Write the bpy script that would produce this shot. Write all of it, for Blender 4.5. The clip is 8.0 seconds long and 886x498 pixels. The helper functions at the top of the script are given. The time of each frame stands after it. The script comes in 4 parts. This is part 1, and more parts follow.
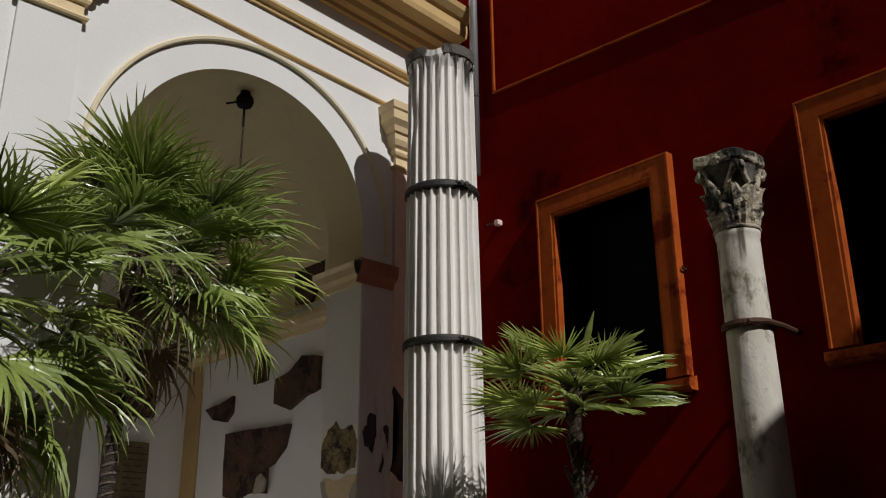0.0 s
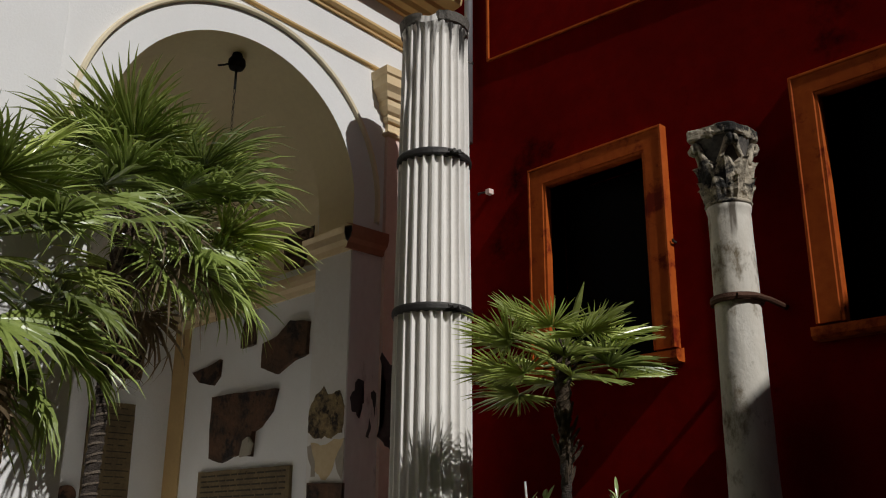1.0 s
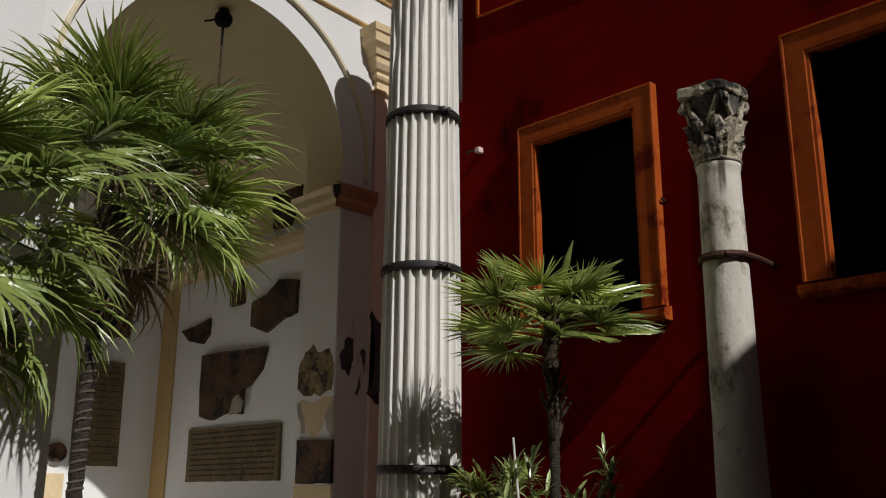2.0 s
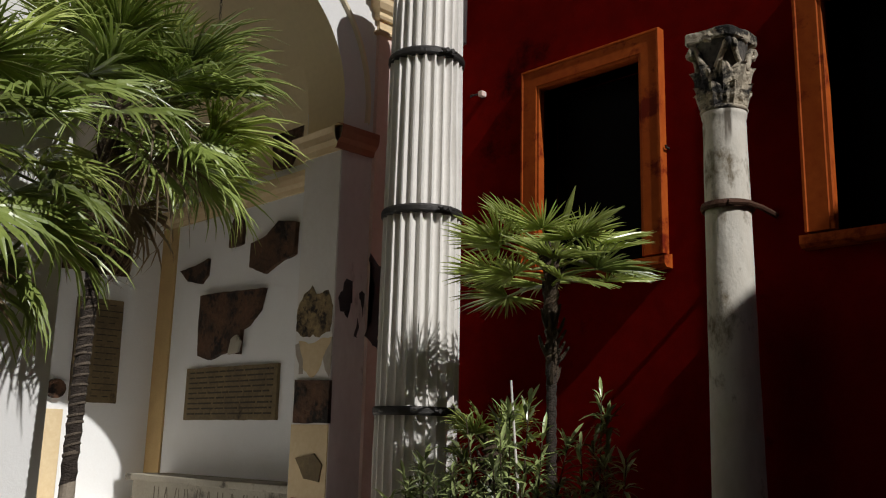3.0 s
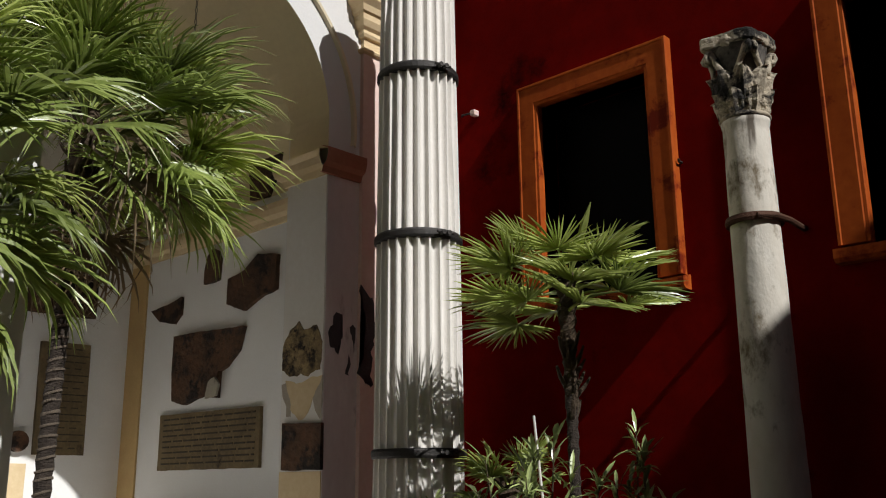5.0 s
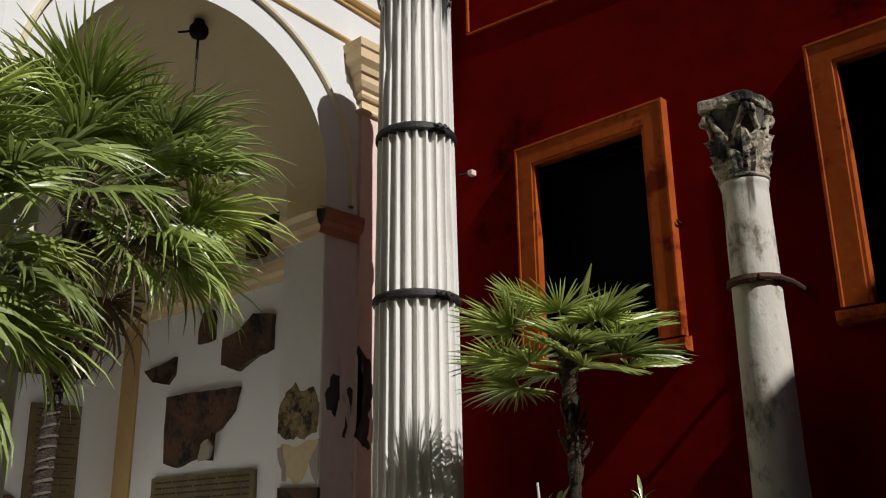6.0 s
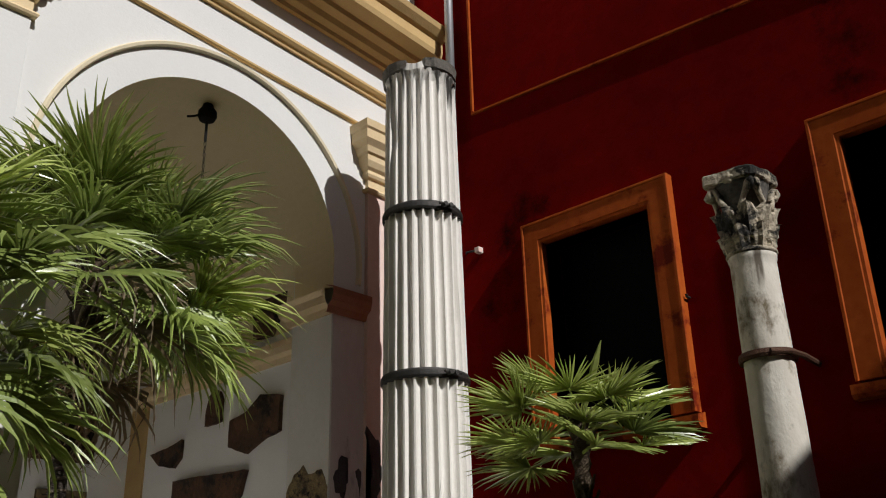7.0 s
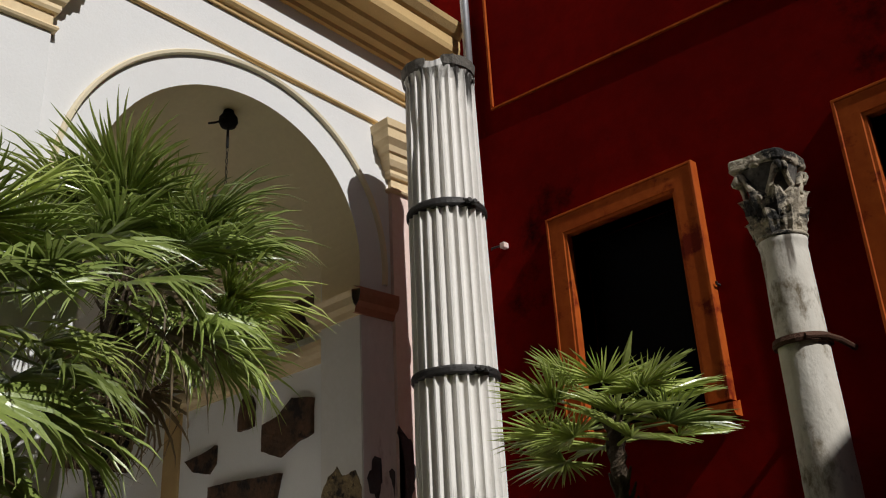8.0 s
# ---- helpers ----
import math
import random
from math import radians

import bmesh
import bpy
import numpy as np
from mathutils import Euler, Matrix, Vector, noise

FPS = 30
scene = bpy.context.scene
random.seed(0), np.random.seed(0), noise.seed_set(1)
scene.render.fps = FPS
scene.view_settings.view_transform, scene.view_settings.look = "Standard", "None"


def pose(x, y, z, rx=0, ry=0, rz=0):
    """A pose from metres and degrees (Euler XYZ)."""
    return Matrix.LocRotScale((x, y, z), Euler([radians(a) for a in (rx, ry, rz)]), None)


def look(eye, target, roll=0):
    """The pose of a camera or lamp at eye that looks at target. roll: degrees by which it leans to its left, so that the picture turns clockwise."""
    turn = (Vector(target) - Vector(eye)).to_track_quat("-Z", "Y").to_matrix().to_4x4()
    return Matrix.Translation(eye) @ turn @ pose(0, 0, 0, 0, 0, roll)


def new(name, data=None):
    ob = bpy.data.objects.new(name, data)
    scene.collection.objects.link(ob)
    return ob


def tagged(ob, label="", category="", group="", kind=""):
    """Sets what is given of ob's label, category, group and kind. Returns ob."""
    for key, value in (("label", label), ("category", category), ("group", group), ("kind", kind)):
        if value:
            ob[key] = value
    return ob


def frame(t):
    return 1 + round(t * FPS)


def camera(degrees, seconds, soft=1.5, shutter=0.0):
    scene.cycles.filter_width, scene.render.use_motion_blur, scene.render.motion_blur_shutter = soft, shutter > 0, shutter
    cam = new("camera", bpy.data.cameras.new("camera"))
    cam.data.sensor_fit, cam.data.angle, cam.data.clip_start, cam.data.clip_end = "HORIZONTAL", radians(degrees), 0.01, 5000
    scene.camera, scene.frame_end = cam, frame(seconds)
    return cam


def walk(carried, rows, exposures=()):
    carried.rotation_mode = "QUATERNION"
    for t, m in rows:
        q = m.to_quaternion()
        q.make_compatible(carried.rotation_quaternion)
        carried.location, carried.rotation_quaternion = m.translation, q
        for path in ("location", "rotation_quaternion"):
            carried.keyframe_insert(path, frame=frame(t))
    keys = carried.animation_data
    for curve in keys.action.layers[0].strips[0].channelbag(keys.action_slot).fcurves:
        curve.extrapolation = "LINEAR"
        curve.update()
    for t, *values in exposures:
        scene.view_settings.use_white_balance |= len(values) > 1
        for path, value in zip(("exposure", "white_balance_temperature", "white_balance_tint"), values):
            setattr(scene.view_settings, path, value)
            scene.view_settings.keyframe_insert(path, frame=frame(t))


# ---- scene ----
cam = camera(51.1, 8.0, soft=1.1)
PATH = [
    (0, (4.366, -7.046, 1.642), (2.988, -5.76, 2.31), -0.5),
    (0.5, (4.35, -7.08, 1.642), (2.976, -5.774, 2.28), 0.0),
    (1, (4.335, -7.074, 1.641), (2.961, -5.752, 2.244), 0.4),
    (1.5, (4.331, -7.067, 1.633), (2.956, -5.73, 2.2), 0.1),
    (3, (4.285, -7.057, 1.592), (2.896, -5.679, 2.004), 1.4),
    (3.5, (4.124, -6.994, 1.552), (2.727, -5.608, 1.909), 1.5),
    (4, (3.896, -6.863, 1.548), (2.521, -5.442, 1.852), 1.7),
    (4.5, (3.721, -6.817, 1.584), (2.367, -5.401, 1.987), 0.3),
    (6, (3.552, -6.841, 1.69), (2.267, -5.434, 2.296), -0.8),
    (6.5, (3.548, -6.835, 1.723), (2.276, -5.455, 2.414), -1.0),
    (7, (3.548, -6.833, 1.717), (2.291, -5.476, 2.476), -1.5),
    (7.5, (3.523, -6.831, 1.72), (2.256, -5.491, 2.493), -2.4),
    (8, (3.511, -6.825, 1.716), (2.217, -5.502, 2.474), -3.1),
]
walk(cam, [(t, look(eye, target, roll)) for t, eye, target, roll in PATH], [(0, -0.33), (1.5, -0.28), (3, -0.12), (3.5, -0.02), (4.5, 0.12), (6.5, 0.08), (8, -0.04)])

# ---- daylight: a sun at about forty degrees that grazes the red wall and strikes the white facade ----
SUN = Vector((1.0, -0.098, 0.88)).normalized()
world = bpy.data.worlds.new("world")
scene.world = world
world.use_nodes = True
sky = world.node_tree.nodes.new("ShaderNodeTexSky")
sky.sky_type, sky.sun_disc = "NISHITA", False
sky.sun_elevation, sky.sun_rotation = math.asin(SUN.z), math.atan2(SUN.x, SUN.y)
back = world.node_tree.nodes["Background"]
world.node_tree.links.new(sky.outputs[0], back.inputs[0])
back.inputs[1].default_value = 0.022
sun = new("sun", bpy.data.lights.new("sun", "SUN"))
sun.data.energy, sun.data.angle, sun.data.color = 3.9, radians(0.5), (1.0, 0.98, 0.955)
sun.matrix_world = look(SUN * 40, (0, 0, 0))


# ---- materials ----
def paint(name, base, second, rough=0.8, scale=3.0, bump=0.15, grain=60.0, stain=None, stain_at=0.62, metal=0.0, mix=0.6, vary=0.0, stretch=(1, 1, 1), spec=0.3, drip=None):
    """Base colour broken by a second at large scale, fine grain, relief, and stains where the noise is high."""
    m = bpy.data.materials.new(name)
    m.use_nodes = True
    n, l = m.node_tree.nodes, m.node_tree.links
    b = n["Principled BSDF"]
    b.inputs["Roughness"].default_value, b.inputs["Metallic"].default_value = rough, metal
    b.inputs["Specular IOR Level"].default_value = spec
    co = n.new("ShaderNodeTexCoord")
    mp = n.new("ShaderNodeMapping")
    mp.inputs["Scale"].default_value = stretch
    l.new(co.outputs["Object"], mp.inputs[0])

    def nz(s, d, rgh=0.6):
        t = n.new("ShaderNodeTexNoise")
        t.inputs["Scale"].default_value, t.inputs["Detail"].default_value, t.inputs["Roughness"].default_value = s, d, rgh
        l.new(mp.outputs[0], t.inputs[0])
        return t.outputs[0]

    def ramp(v, a, z):
        r = n.new("ShaderNodeMapRange")
        r.inputs[1].default_value, r.inputs[2].default_value = a, z
        l.new(v, r.inputs[0])
        return r.outputs[0]

    def blend(f, a, z):
        x = n.new("ShaderNodeMix")
        x.data_type = "RGBA"
        for v, s in ((f, x.inputs[0]), (a, x.inputs[6]), (z, x.inputs[7])):
            if hasattr(v, "is_linked"):
                l.new(v, s)
            else:
                s.default_value = v if isinstance(v, float) else (*v, 1)
        return x.outputs[2]

    large = ramp(nz(scale, 5), 0.35, 0.7)
    fine = nz(grain, 3)
    c = blend(large, base, [p + (q - p) * mix for p, q in zip(base, second)])
    c = blend(ramp(fine, 0.3, 0.75), c, blend(0.5, c, second))
    if stain:
        c = blend(ramp(nz(scale * 0.7, 8, 0.7), stain_at, stain_at + 0.08), c, stain)
    if drip:
        z0, z1, dark = drip
        sp = n.new("ShaderNodeSeparateXYZ")
        l.new(co.outputs["Object"], sp.inputs[0])
        mq = n.new("ShaderNodeMapping")
        mq.inputs["Scale"].default_value = (9, 9, 0.8)
        l.new(co.outputs["Object"], mq.inputs[0])
        tn = n.new("ShaderNodeTexNoise")
        tn.inputs["Scale"].default_value, tn.inputs["Detail"].default_value = 1.0, 6
        l.new(mq.outputs[0], tn.inputs[0])
        ad = n.new("ShaderNodeMath")
        l.new(tn.outputs[0], ad.inputs[0])
        sc = n.new("ShaderNodeMapRange")
        sc.inputs[1].default_value, sc.inputs[2].default_value, sc.inputs[3].default_value, sc.inputs[4].default_value = z0, z1, 0.0, 0.42
        l.new(sp.outputs[2], sc.inputs[0])
        l.new(sc.outputs[0], ad.inputs[1])
        c = blend(ramp(ad.outputs[0], 0.70, 0.80), c, dark)
    if vary:
        info = n.new("ShaderNodeObjectInfo")
        hs = n.new("ShaderNodeHueSaturation")
        r = n.new("ShaderNodeMapRange")
        r.inputs[3].default_value, r.inputs[4].default_value = 1 - vary, 1 + vary
        l.new(info.outputs["Random"], r.inputs[0])
        l.new(r.outputs[0], hs.inputs["Value"])
        l.new(c, hs.inputs["Color"])
        c = hs.outputs[0]
    l.new(c, b.inputs["Base Color"])
    bp = n.new("ShaderNodeBump")
    bp.inputs["Strength"].default_value, bp.inputs["Distance"].default_value = bump, 0.02
    add = n.new("ShaderNodeMath")
    l.new(fine, add.inputs[0])
    l.new(nz(scale * 4, 6), add.inputs[1])
    l.new(add.outputs[0], bp.inputs["Height"])
    l.new(bp.outputs[0], b.inputs["Normal"])
    return m


WHITE = paint("white_limewash", (0.73, 0.73, 0.725), (0.67, 0.66, 0.645), 0.9, 1.2, 0.12, 40, stain=(0.60, 0.585, 0.555), stain_at=0.70)
PORCH = paint("porch_plaster", (0.85, 0.85, 0.84), (0.77, 0.76, 0.74), 0.9, 1.4, 0.15, 45, stain=(0.55, 0.50, 0.42), stain_at=0.68)
VAULT = paint("vault_plaster", (0.76, 0.65, 0.42), (0.66, 0.55, 0.36), 0.9, 0.7, 0.04, 15)
PIER = paint("worn_pier_plaster", (0.84, 0.82, 0.79), (0.74, 0.71, 0.66), 0.9, 1.4, 0.08, 20, stain=(0.42, 0.35, 0.25), stain_at=0.64)
# lilac base paints in the fluted column's shadow; the streaky stains are damp
LILAC = paint("shadow_lilac_stained_plaster", (0.74, 0.68, 0.67), (0.56, 0.48, 0.48), 0.9, 1.3, 0.10, 12, stain=(0.30, 0.22, 0.23), stain_at=0.565, stretch=(1, 1, 0.45))
# pink paint, with the red wall's bounced light mixed into the colour
ROSE = paint("rose_paint_and_bounce", (0.80, 0.65, 0.59), (0.68, 0.48, 0.41), 0.9, 1.1, 0.06, 16, stain=(0.30, 0.13, 0.10), stain_at=0.66)
# dark red-brown that includes the shadow over the impost's return
RUSSET = paint("shaded_russet_limewash", (0.40, 0.17, 0.10), (0.28, 0.10, 0.06), 0.88, 3.0, 0.08, 25)
OCHRE = paint("ochre_limewash", (0.62, 0.44, 0.20), (0.50, 0.33, 0.15), 0.85, 3.0, 0.15, 50)
IVORY = paint("ivory_limewash", (0.78, 0.69, 0.50), (0.70, 0.60, 0.42), 0.88, 2.0, 0.06, 25)
CREAM = paint("cream_limewash", (0.74, 0.60, 0.38), (0.62, 0.46, 0.26), 0.85, 2.5, 0.05, 20)
RED = paint("pompeian_red_plaster", (0.190, 0.0038, 0.0019), (0.070, 0.0015, 0.001), 0.95, 0.55, 0.16, 5, stain=(0.028, 0.001, 0.001), stain_at=0.575, spec=0.03)
FRAME = paint("painted_stone_surround", (0.47, 0.105, 0.015), (0.26, 0.036, 0.006), 0.7, 2.6, 0.015, 14, stain=(0.15, 0.014, 0.004), stain_at=0.54, spec=0.08)
FLUTED = paint("sooty_fluted_marble", (0.80, 0.775, 0.735), (0.70, 0.67, 0.62), 0.6, 2.5, 0.2, 30, stain=(0.40, 0.37, 0.32), stain_at=0.70, drip=(5.7, 7.5, (0.05, 0.045, 0.04)))
MARBLE = paint("weathered_marble", (0.74, 0.71, 0.66), (0.60, 0.56, 0.50), 0.65, 2.5, 0.3, 30, stain=(0.16, 0.14, 0.12), stain_at=0.70)
GREY = paint("grey_column_stone", (0.68, 0.65, 0.58), (0.50, 0.45, 0.37), 0.7, 2.2, 0.4, 9, stain=(0.17, 0.135, 0.085), stain_at=0.535, spec=0.2, drip=(3.2, 5.6, (0.13, 0.11, 0.085)), stretch=(1, 1, 0.6))
SOOT = paint("black_lamp_paint", (0.012, 0.011, 0.011), (0.02, 0.018, 0.016), 0.7, 8.0, 0.1, 60, spec=0.1)
# black crust of the broken rim; also the capital's painted crevice shade
CRUST_SHADE = paint("black_crust_and_shade_marble", (0.07, 0.063, 0.055), (0.20, 0.18, 0.155), 0.85, 5.0, 0.6, 30, stain=(0.03, 0.028, 0.025), stain_at=0.52)
IRON = paint("dark_iron", (0.035, 0.034, 0.034), (0.06, 0.055, 0.05), 0.5, 8.0, 0.3, 90, metal=0.5)
RUST = paint("rusted_iron", (0.10, 0.045, 0.025), (0.06, 0.03, 0.02), 0.7, 8.0, 0.4, 90, metal=0.3)
ZINC = paint("zinc_pipe", (0.50, 0.51, 0.53), (0.40, 0.41, 0.43), 0.45, 4.0, 0.1, 60, metal=0.6)
STONE = paint("brown_relief_stone", (0.155, 0.080, 0.045), (0.035, 0.024, 0.018), 0.85, 3.6, 1.0, 14, stain=(0.018, 0.014, 0.012), stain_at=0.51, mix=0.85)
TABLET = paint("inscribed_slate", (0.24, 0.175, 0.09), (0.09, 0.07, 0.045), 0.8, 3.0, 0.4, 22, stain=(0.06, 0.045, 0.03), stain_at=0.57)
CUT = paint("cut_letter_shade", (0.085, 0.068, 0.045), (0.045, 0.036, 0.025), 0.9, 6.0, 0.2, 60)
WORNCUT = paint("worn_cut_letters", (0.20, 0.175, 0.13), (0.12, 0.10, 0.075), 0.9, 5.0, 0.3, 40)
BENCH = paint("old_bench_stone", (0.44, 0.40, 0.32), (0.28, 0.255, 0.20), 0.85, 1.6, 0.4, 30, stain=(0.09, 0.08, 0.065), stain_at=0.56)
FLOOR = paint("pale_floor_stone", (0.80, 0.79, 0.76), (0.72, 0.70, 0.67), 0.6, 2.0, 0.15, 40, vary=0.06)
BRICK = paint("red_brick", (0.34, 0.09, 0.05), (0.24, 0.06, 0.04), 0.85, 6.0, 0.4, 50, vary=0.2)
SOIL = paint("garden_soil", (0.10, 0.075, 0.05), (0.06, 0.045, 0.03), 0.95, 2.0, 0.8, 25, stain=(0.16, 0.13, 0.09), stain_at=0.66)
# near-black: the darkness of the unlit rooms is in this colour
DARK = paint("unlit_black_room", (0.004, 0.0035, 0.0035), (0.003, 0.003, 0.003), 0.95, 3.0, 0.1, 30)
BARK = paint("ringed_palm_bark", (0.060, 0.046, 0.036), (0.026, 0.020, 0.017), 0.9, 6.0, 0.8, 40, stretch=(1, 1, 3))
PALE = paint("smooth_trunk_base", (0.34, 0.29, 0.23), (0.24, 0.20, 0.15), 0.85, 4.0, 0.4, 40)
SCARRED = paint("scarred_bark", (0.19, 0.15, 0.115), (0.10, 0.08, 0.06), 0.9, 5.0, 0.6, 40)
FIBRE = paint("palm_fibre", (0.045, 0.032, 0.023), (0.11, 0.078, 0.048), 0.95, 9.0, 0.9, 60)
OUTER = paint("unseen_wall_render", (0.30, 0.20, 0.14), (0.24, 0.15, 0.11), 0.9, 1.5, 0.2, 30)


def leafy(name, base, second, rough=0.42, through_light=0.35, vary=0.3):
    m = paint(name, base, second, rough, 4.0, 0.1, 30, vary=vary, spec=0.85)
    n, l = m.node_tree.nodes, m.node_tree.links
    b = n["Principled BSDF"]
    tr = n.new("ShaderNodeBsdfTranslucent")
    src = b.inputs["Base Color"].links[0].from_socket
    l.new(src, tr.inputs[0])
    mx = n.new("ShaderNodeMixShader")
    mx.inputs[0].default_value = through_light
    l.new(b.outputs[0], mx.inputs[1])
    l.new(tr.outputs[0], mx.inputs[2])
    l.new(mx.outputs[0], n["Material Output"].inputs[0])
    return m


LEAF = leafy("palm_leaf", (0.37, 0.44, 0.12), (0.12, 0.185, 0.036), 0.34, 0.26)
# lighter leaf copy; its pale green also carries sunlit glints on the blades
LEAF_LIGHT = leafy("glint_light_palm_leaf", (0.52, 0.58, 0.19), (0.30, 0.38, 0.08), 0.25, 0.38)
LEAF_DRY = leafy("dry_palm_leaf", (0.26, 0.19, 0.10), (0.16, 0.11, 0.06), 0.7)
SHRUB = leafy("oleander_leaf", (0.36, 0.42, 0.17), (0.12, 0.16, 0.05), 0.3, 0.1, vary=0.6)


# ---- helpers ----
def part(name, bm, material, parent=None, label="", smooth=False):
    bmesh.ops.recalc_face_normals(bm, faces=bm.faces)
    me = bpy.data.meshes.new(name)
    bm.to_mesh(me)
    bm.free()
    if smooth:
        me.shade_smooth()
    me.materials.append(material)
    ob = new(name, me)
    ob.parent = parent
    if label:
        ob["label"] = label
    return ob


def thing(name, m, label, category, group="", kind=""):
    ob = new(name)
    ob.matrix_world = m
    ob.empty_display_size = 0.1
    return tagged(ob, label, category, group, kind)


def box(bm, x0, x1, y0, y1, z0, z1, bevel=0.0):
    vs = [bm.verts.new(p) for p in ((x0, y0, z0), (x1, y0, z0), (x1, y1, z0), (x0, y1, z0), (x0, y0, z1), (x1, y0, z1), (x1, y1, z1), (x0, y1, z1))]
    fs = [bm.faces.new([vs[i] for i in f]) for f in ((0, 3, 2, 1), (4, 5, 6, 7), (0, 1, 5, 4), (1, 2, 6, 5), (2, 3, 7, 6), (3, 0, 4, 7))]
    if bevel:
        es = list({e for f in fs for e in f.edges})
        bmesh.ops.bevel(bm, geom=es, offset=bevel, segments=2, profile=0.6, affect="EDGES")
    return bm


def boxed(*a, **k):
    return box(bmesh.new(), *a, **k)


def prism(bm, pts, way):
    """A closed outline of points, carried along the vector way."""
    a = [bm.verts.new(p) for p in pts]
    b = [bm.verts.new(Vector(p) + Vector(way)) for p in pts]
    bm.faces.new(a)
    bm.faces.new(b[::-1])
    for i in range(len(pts)):
        j = (i + 1) % len(pts)
        bm.faces.new((a[i], a[j], b[j], b[i]))
    return bm


def lathe(bm, profile, segs=32, radius=None, phase=0.0):
    """profile: (r, z) from bottom to top; radius(angle, z): factor."""
    rings = []
    for r, z in profile:
        ring = []
        for i in range(segs):
            a = 2 * math.pi * i / segs + phase
            k = radius(a, z) if radius else 1.0
            ring.append(bm.verts.new((r * k * math.cos(a), r * k * math.sin(a), z)))
        rings.append(ring)
    for p, q in zip(rings, rings[1:]):
        for i in range(segs):
            j = (i + 1) % segs
            bm.faces.new((p[i], p[j], q[j], q[i]))
    bm.faces.new(rings[0][::-1])
    bm.faces.new(rings[-1])
    return bm


def tube(bm, pts, r, segs=8):
    """A round bar along points; r: one radius, or one a point."""
    rs = r if isinstance(r, (list, tuple)) else [r] * len(pts)
    pts = [Vector(p) for p in pts]
    rings = []
    for i, p in enumerate(pts):
        d = (pts[min(i + 1, len(pts) - 1)] - pts[max(i - 1, 0)]).normalized()
        u = d.orthogonal().normalized() if i == 0 else (u - d * u.dot(d)).normalized()
        v = d.cross(u)
        rings.append([bm.verts.new(p + rs[i] * (math.cos(a) * u + math.sin(a) * v)) for a in [2 * math.pi * k / segs for k in range(segs)]])
    for p, q in zip(rings, rings[1:]):
        for i in range(segs):
            j = (i + 1) % segs
            bm.faces.new((p[i], p[j], q[j], q[i]))
    bm.faces.new(rings[0][::-1])
    bm.faces.new(rings[-1])
    return bm


# ---- plan ----
XF = -3.16            # face of the white facade
XI = -3.80            # its inner face
XB = -8.30            # back wall of the porch
YW = -0.44            # porch side wall with the stones
YC, ZS, R = -2.62, 5.17, 1.41   # the arch: middle, spring, radius
FLOOR_Z = 0.68
TOP = 10.5
YL = 2 * YC - YW      # the opposite side wall


def arc(y, z, r, a0, a1, n):
    return [(y + r * math.cos(radians(a0 + (a1 - a0) * i / n)), z + r * math.sin(radians(a0 + (a1 - a0) * i / n))) for i in range(n + 1)]


# ground
bm = bmesh.new()
bmesh.ops.create_grid(bm, x_segments=2, y_segments=2, size=400)
tagged(part("ground", bm, SOIL), "brown garden soil of the courtyard", "ground", kind="structure")

# facade with its arch: a left half, a right half and the wall above, all in one outline
bm = bmesh.new()
box(bm, XI, XF, -16.0, YC - R, 0, TOP)
box(bm, XI, XF, YC + R, -0.002, 0, TOP)
crown = arc(YC, ZS, R, 180, 0, 48)
low = [[bm.verts.new((x, y, z)) for y, z in crown] for x in (XF, XI)]
upp = [[bm.verts.new((x, y, TOP)) for y, z in crown] for x in (XF, XI)]
for k in range(48):
    bm.faces.new((low[0][k], low[0][k + 1], upp[0][k + 1], upp[0][k]))
    bm.faces.new((low[1][k], low[1][k + 1], upp[1][k + 1], upp[1][k]))
    bm.faces.new((low[0][k], low[0][k + 1], low[1][k + 1], low[1][k]))
soffits = {f for f in bm.faces if len({round(v.co.z, 3) for v in f.verts}) > 1 and max(v.co.z for v in f.verts) < ZS + R + 0.01 and min(v.co.z for v in f.verts) > 1}
for f in soffits:
    f.material_index = 1
facade = tagged(part("wall_facade", bm, WHITE), "sunlit white limewashed facade with one tall arch", "facade", kind="structure")
facade.data.materials.append(VAULT)

# red wall with two window openings
W = [(-1.64, 0.01), (1.27, 2.92)]
WZ0, WZ1, FR = 3.11, 5.41, 0.235
bm = bmesh.new()
xs = [-9.0, W[0][0] + FR, W[0][1] - FR, W[1][0] + FR, W[1][1] - FR, 16.0]
zs = [0.0, WZ0 + 0.17, WZ1 - FR, 13.0]
grid = [[[bm.verts.new((x, y, z)) for z in zs] for x in xs] for y in (0.0, 0.6)]
hole = {(1, 1), (3, 1)}
for i in range(5):
    for k in range(3):
        if (i, k) in hole:
            ring = [(i, k), (i + 1, k), (i + 1, k + 1), (i, k + 1)]
            for (a, c), (d, e) in zip(ring, ring[1:] + ring[:1]):
                bm.faces.new((grid[0][a][c], grid[0][d][e], grid[1][d][e], grid[1][a][c]))
        else:
            for g in grid:
                bm.faces.new((g[i][k], g[i + 1][k], g[i + 1][k + 1], g[i][k + 1]))
tagged(part("wall_red", bm, RED), "tall pompeian red rendered house wall", "wall", kind="structure")
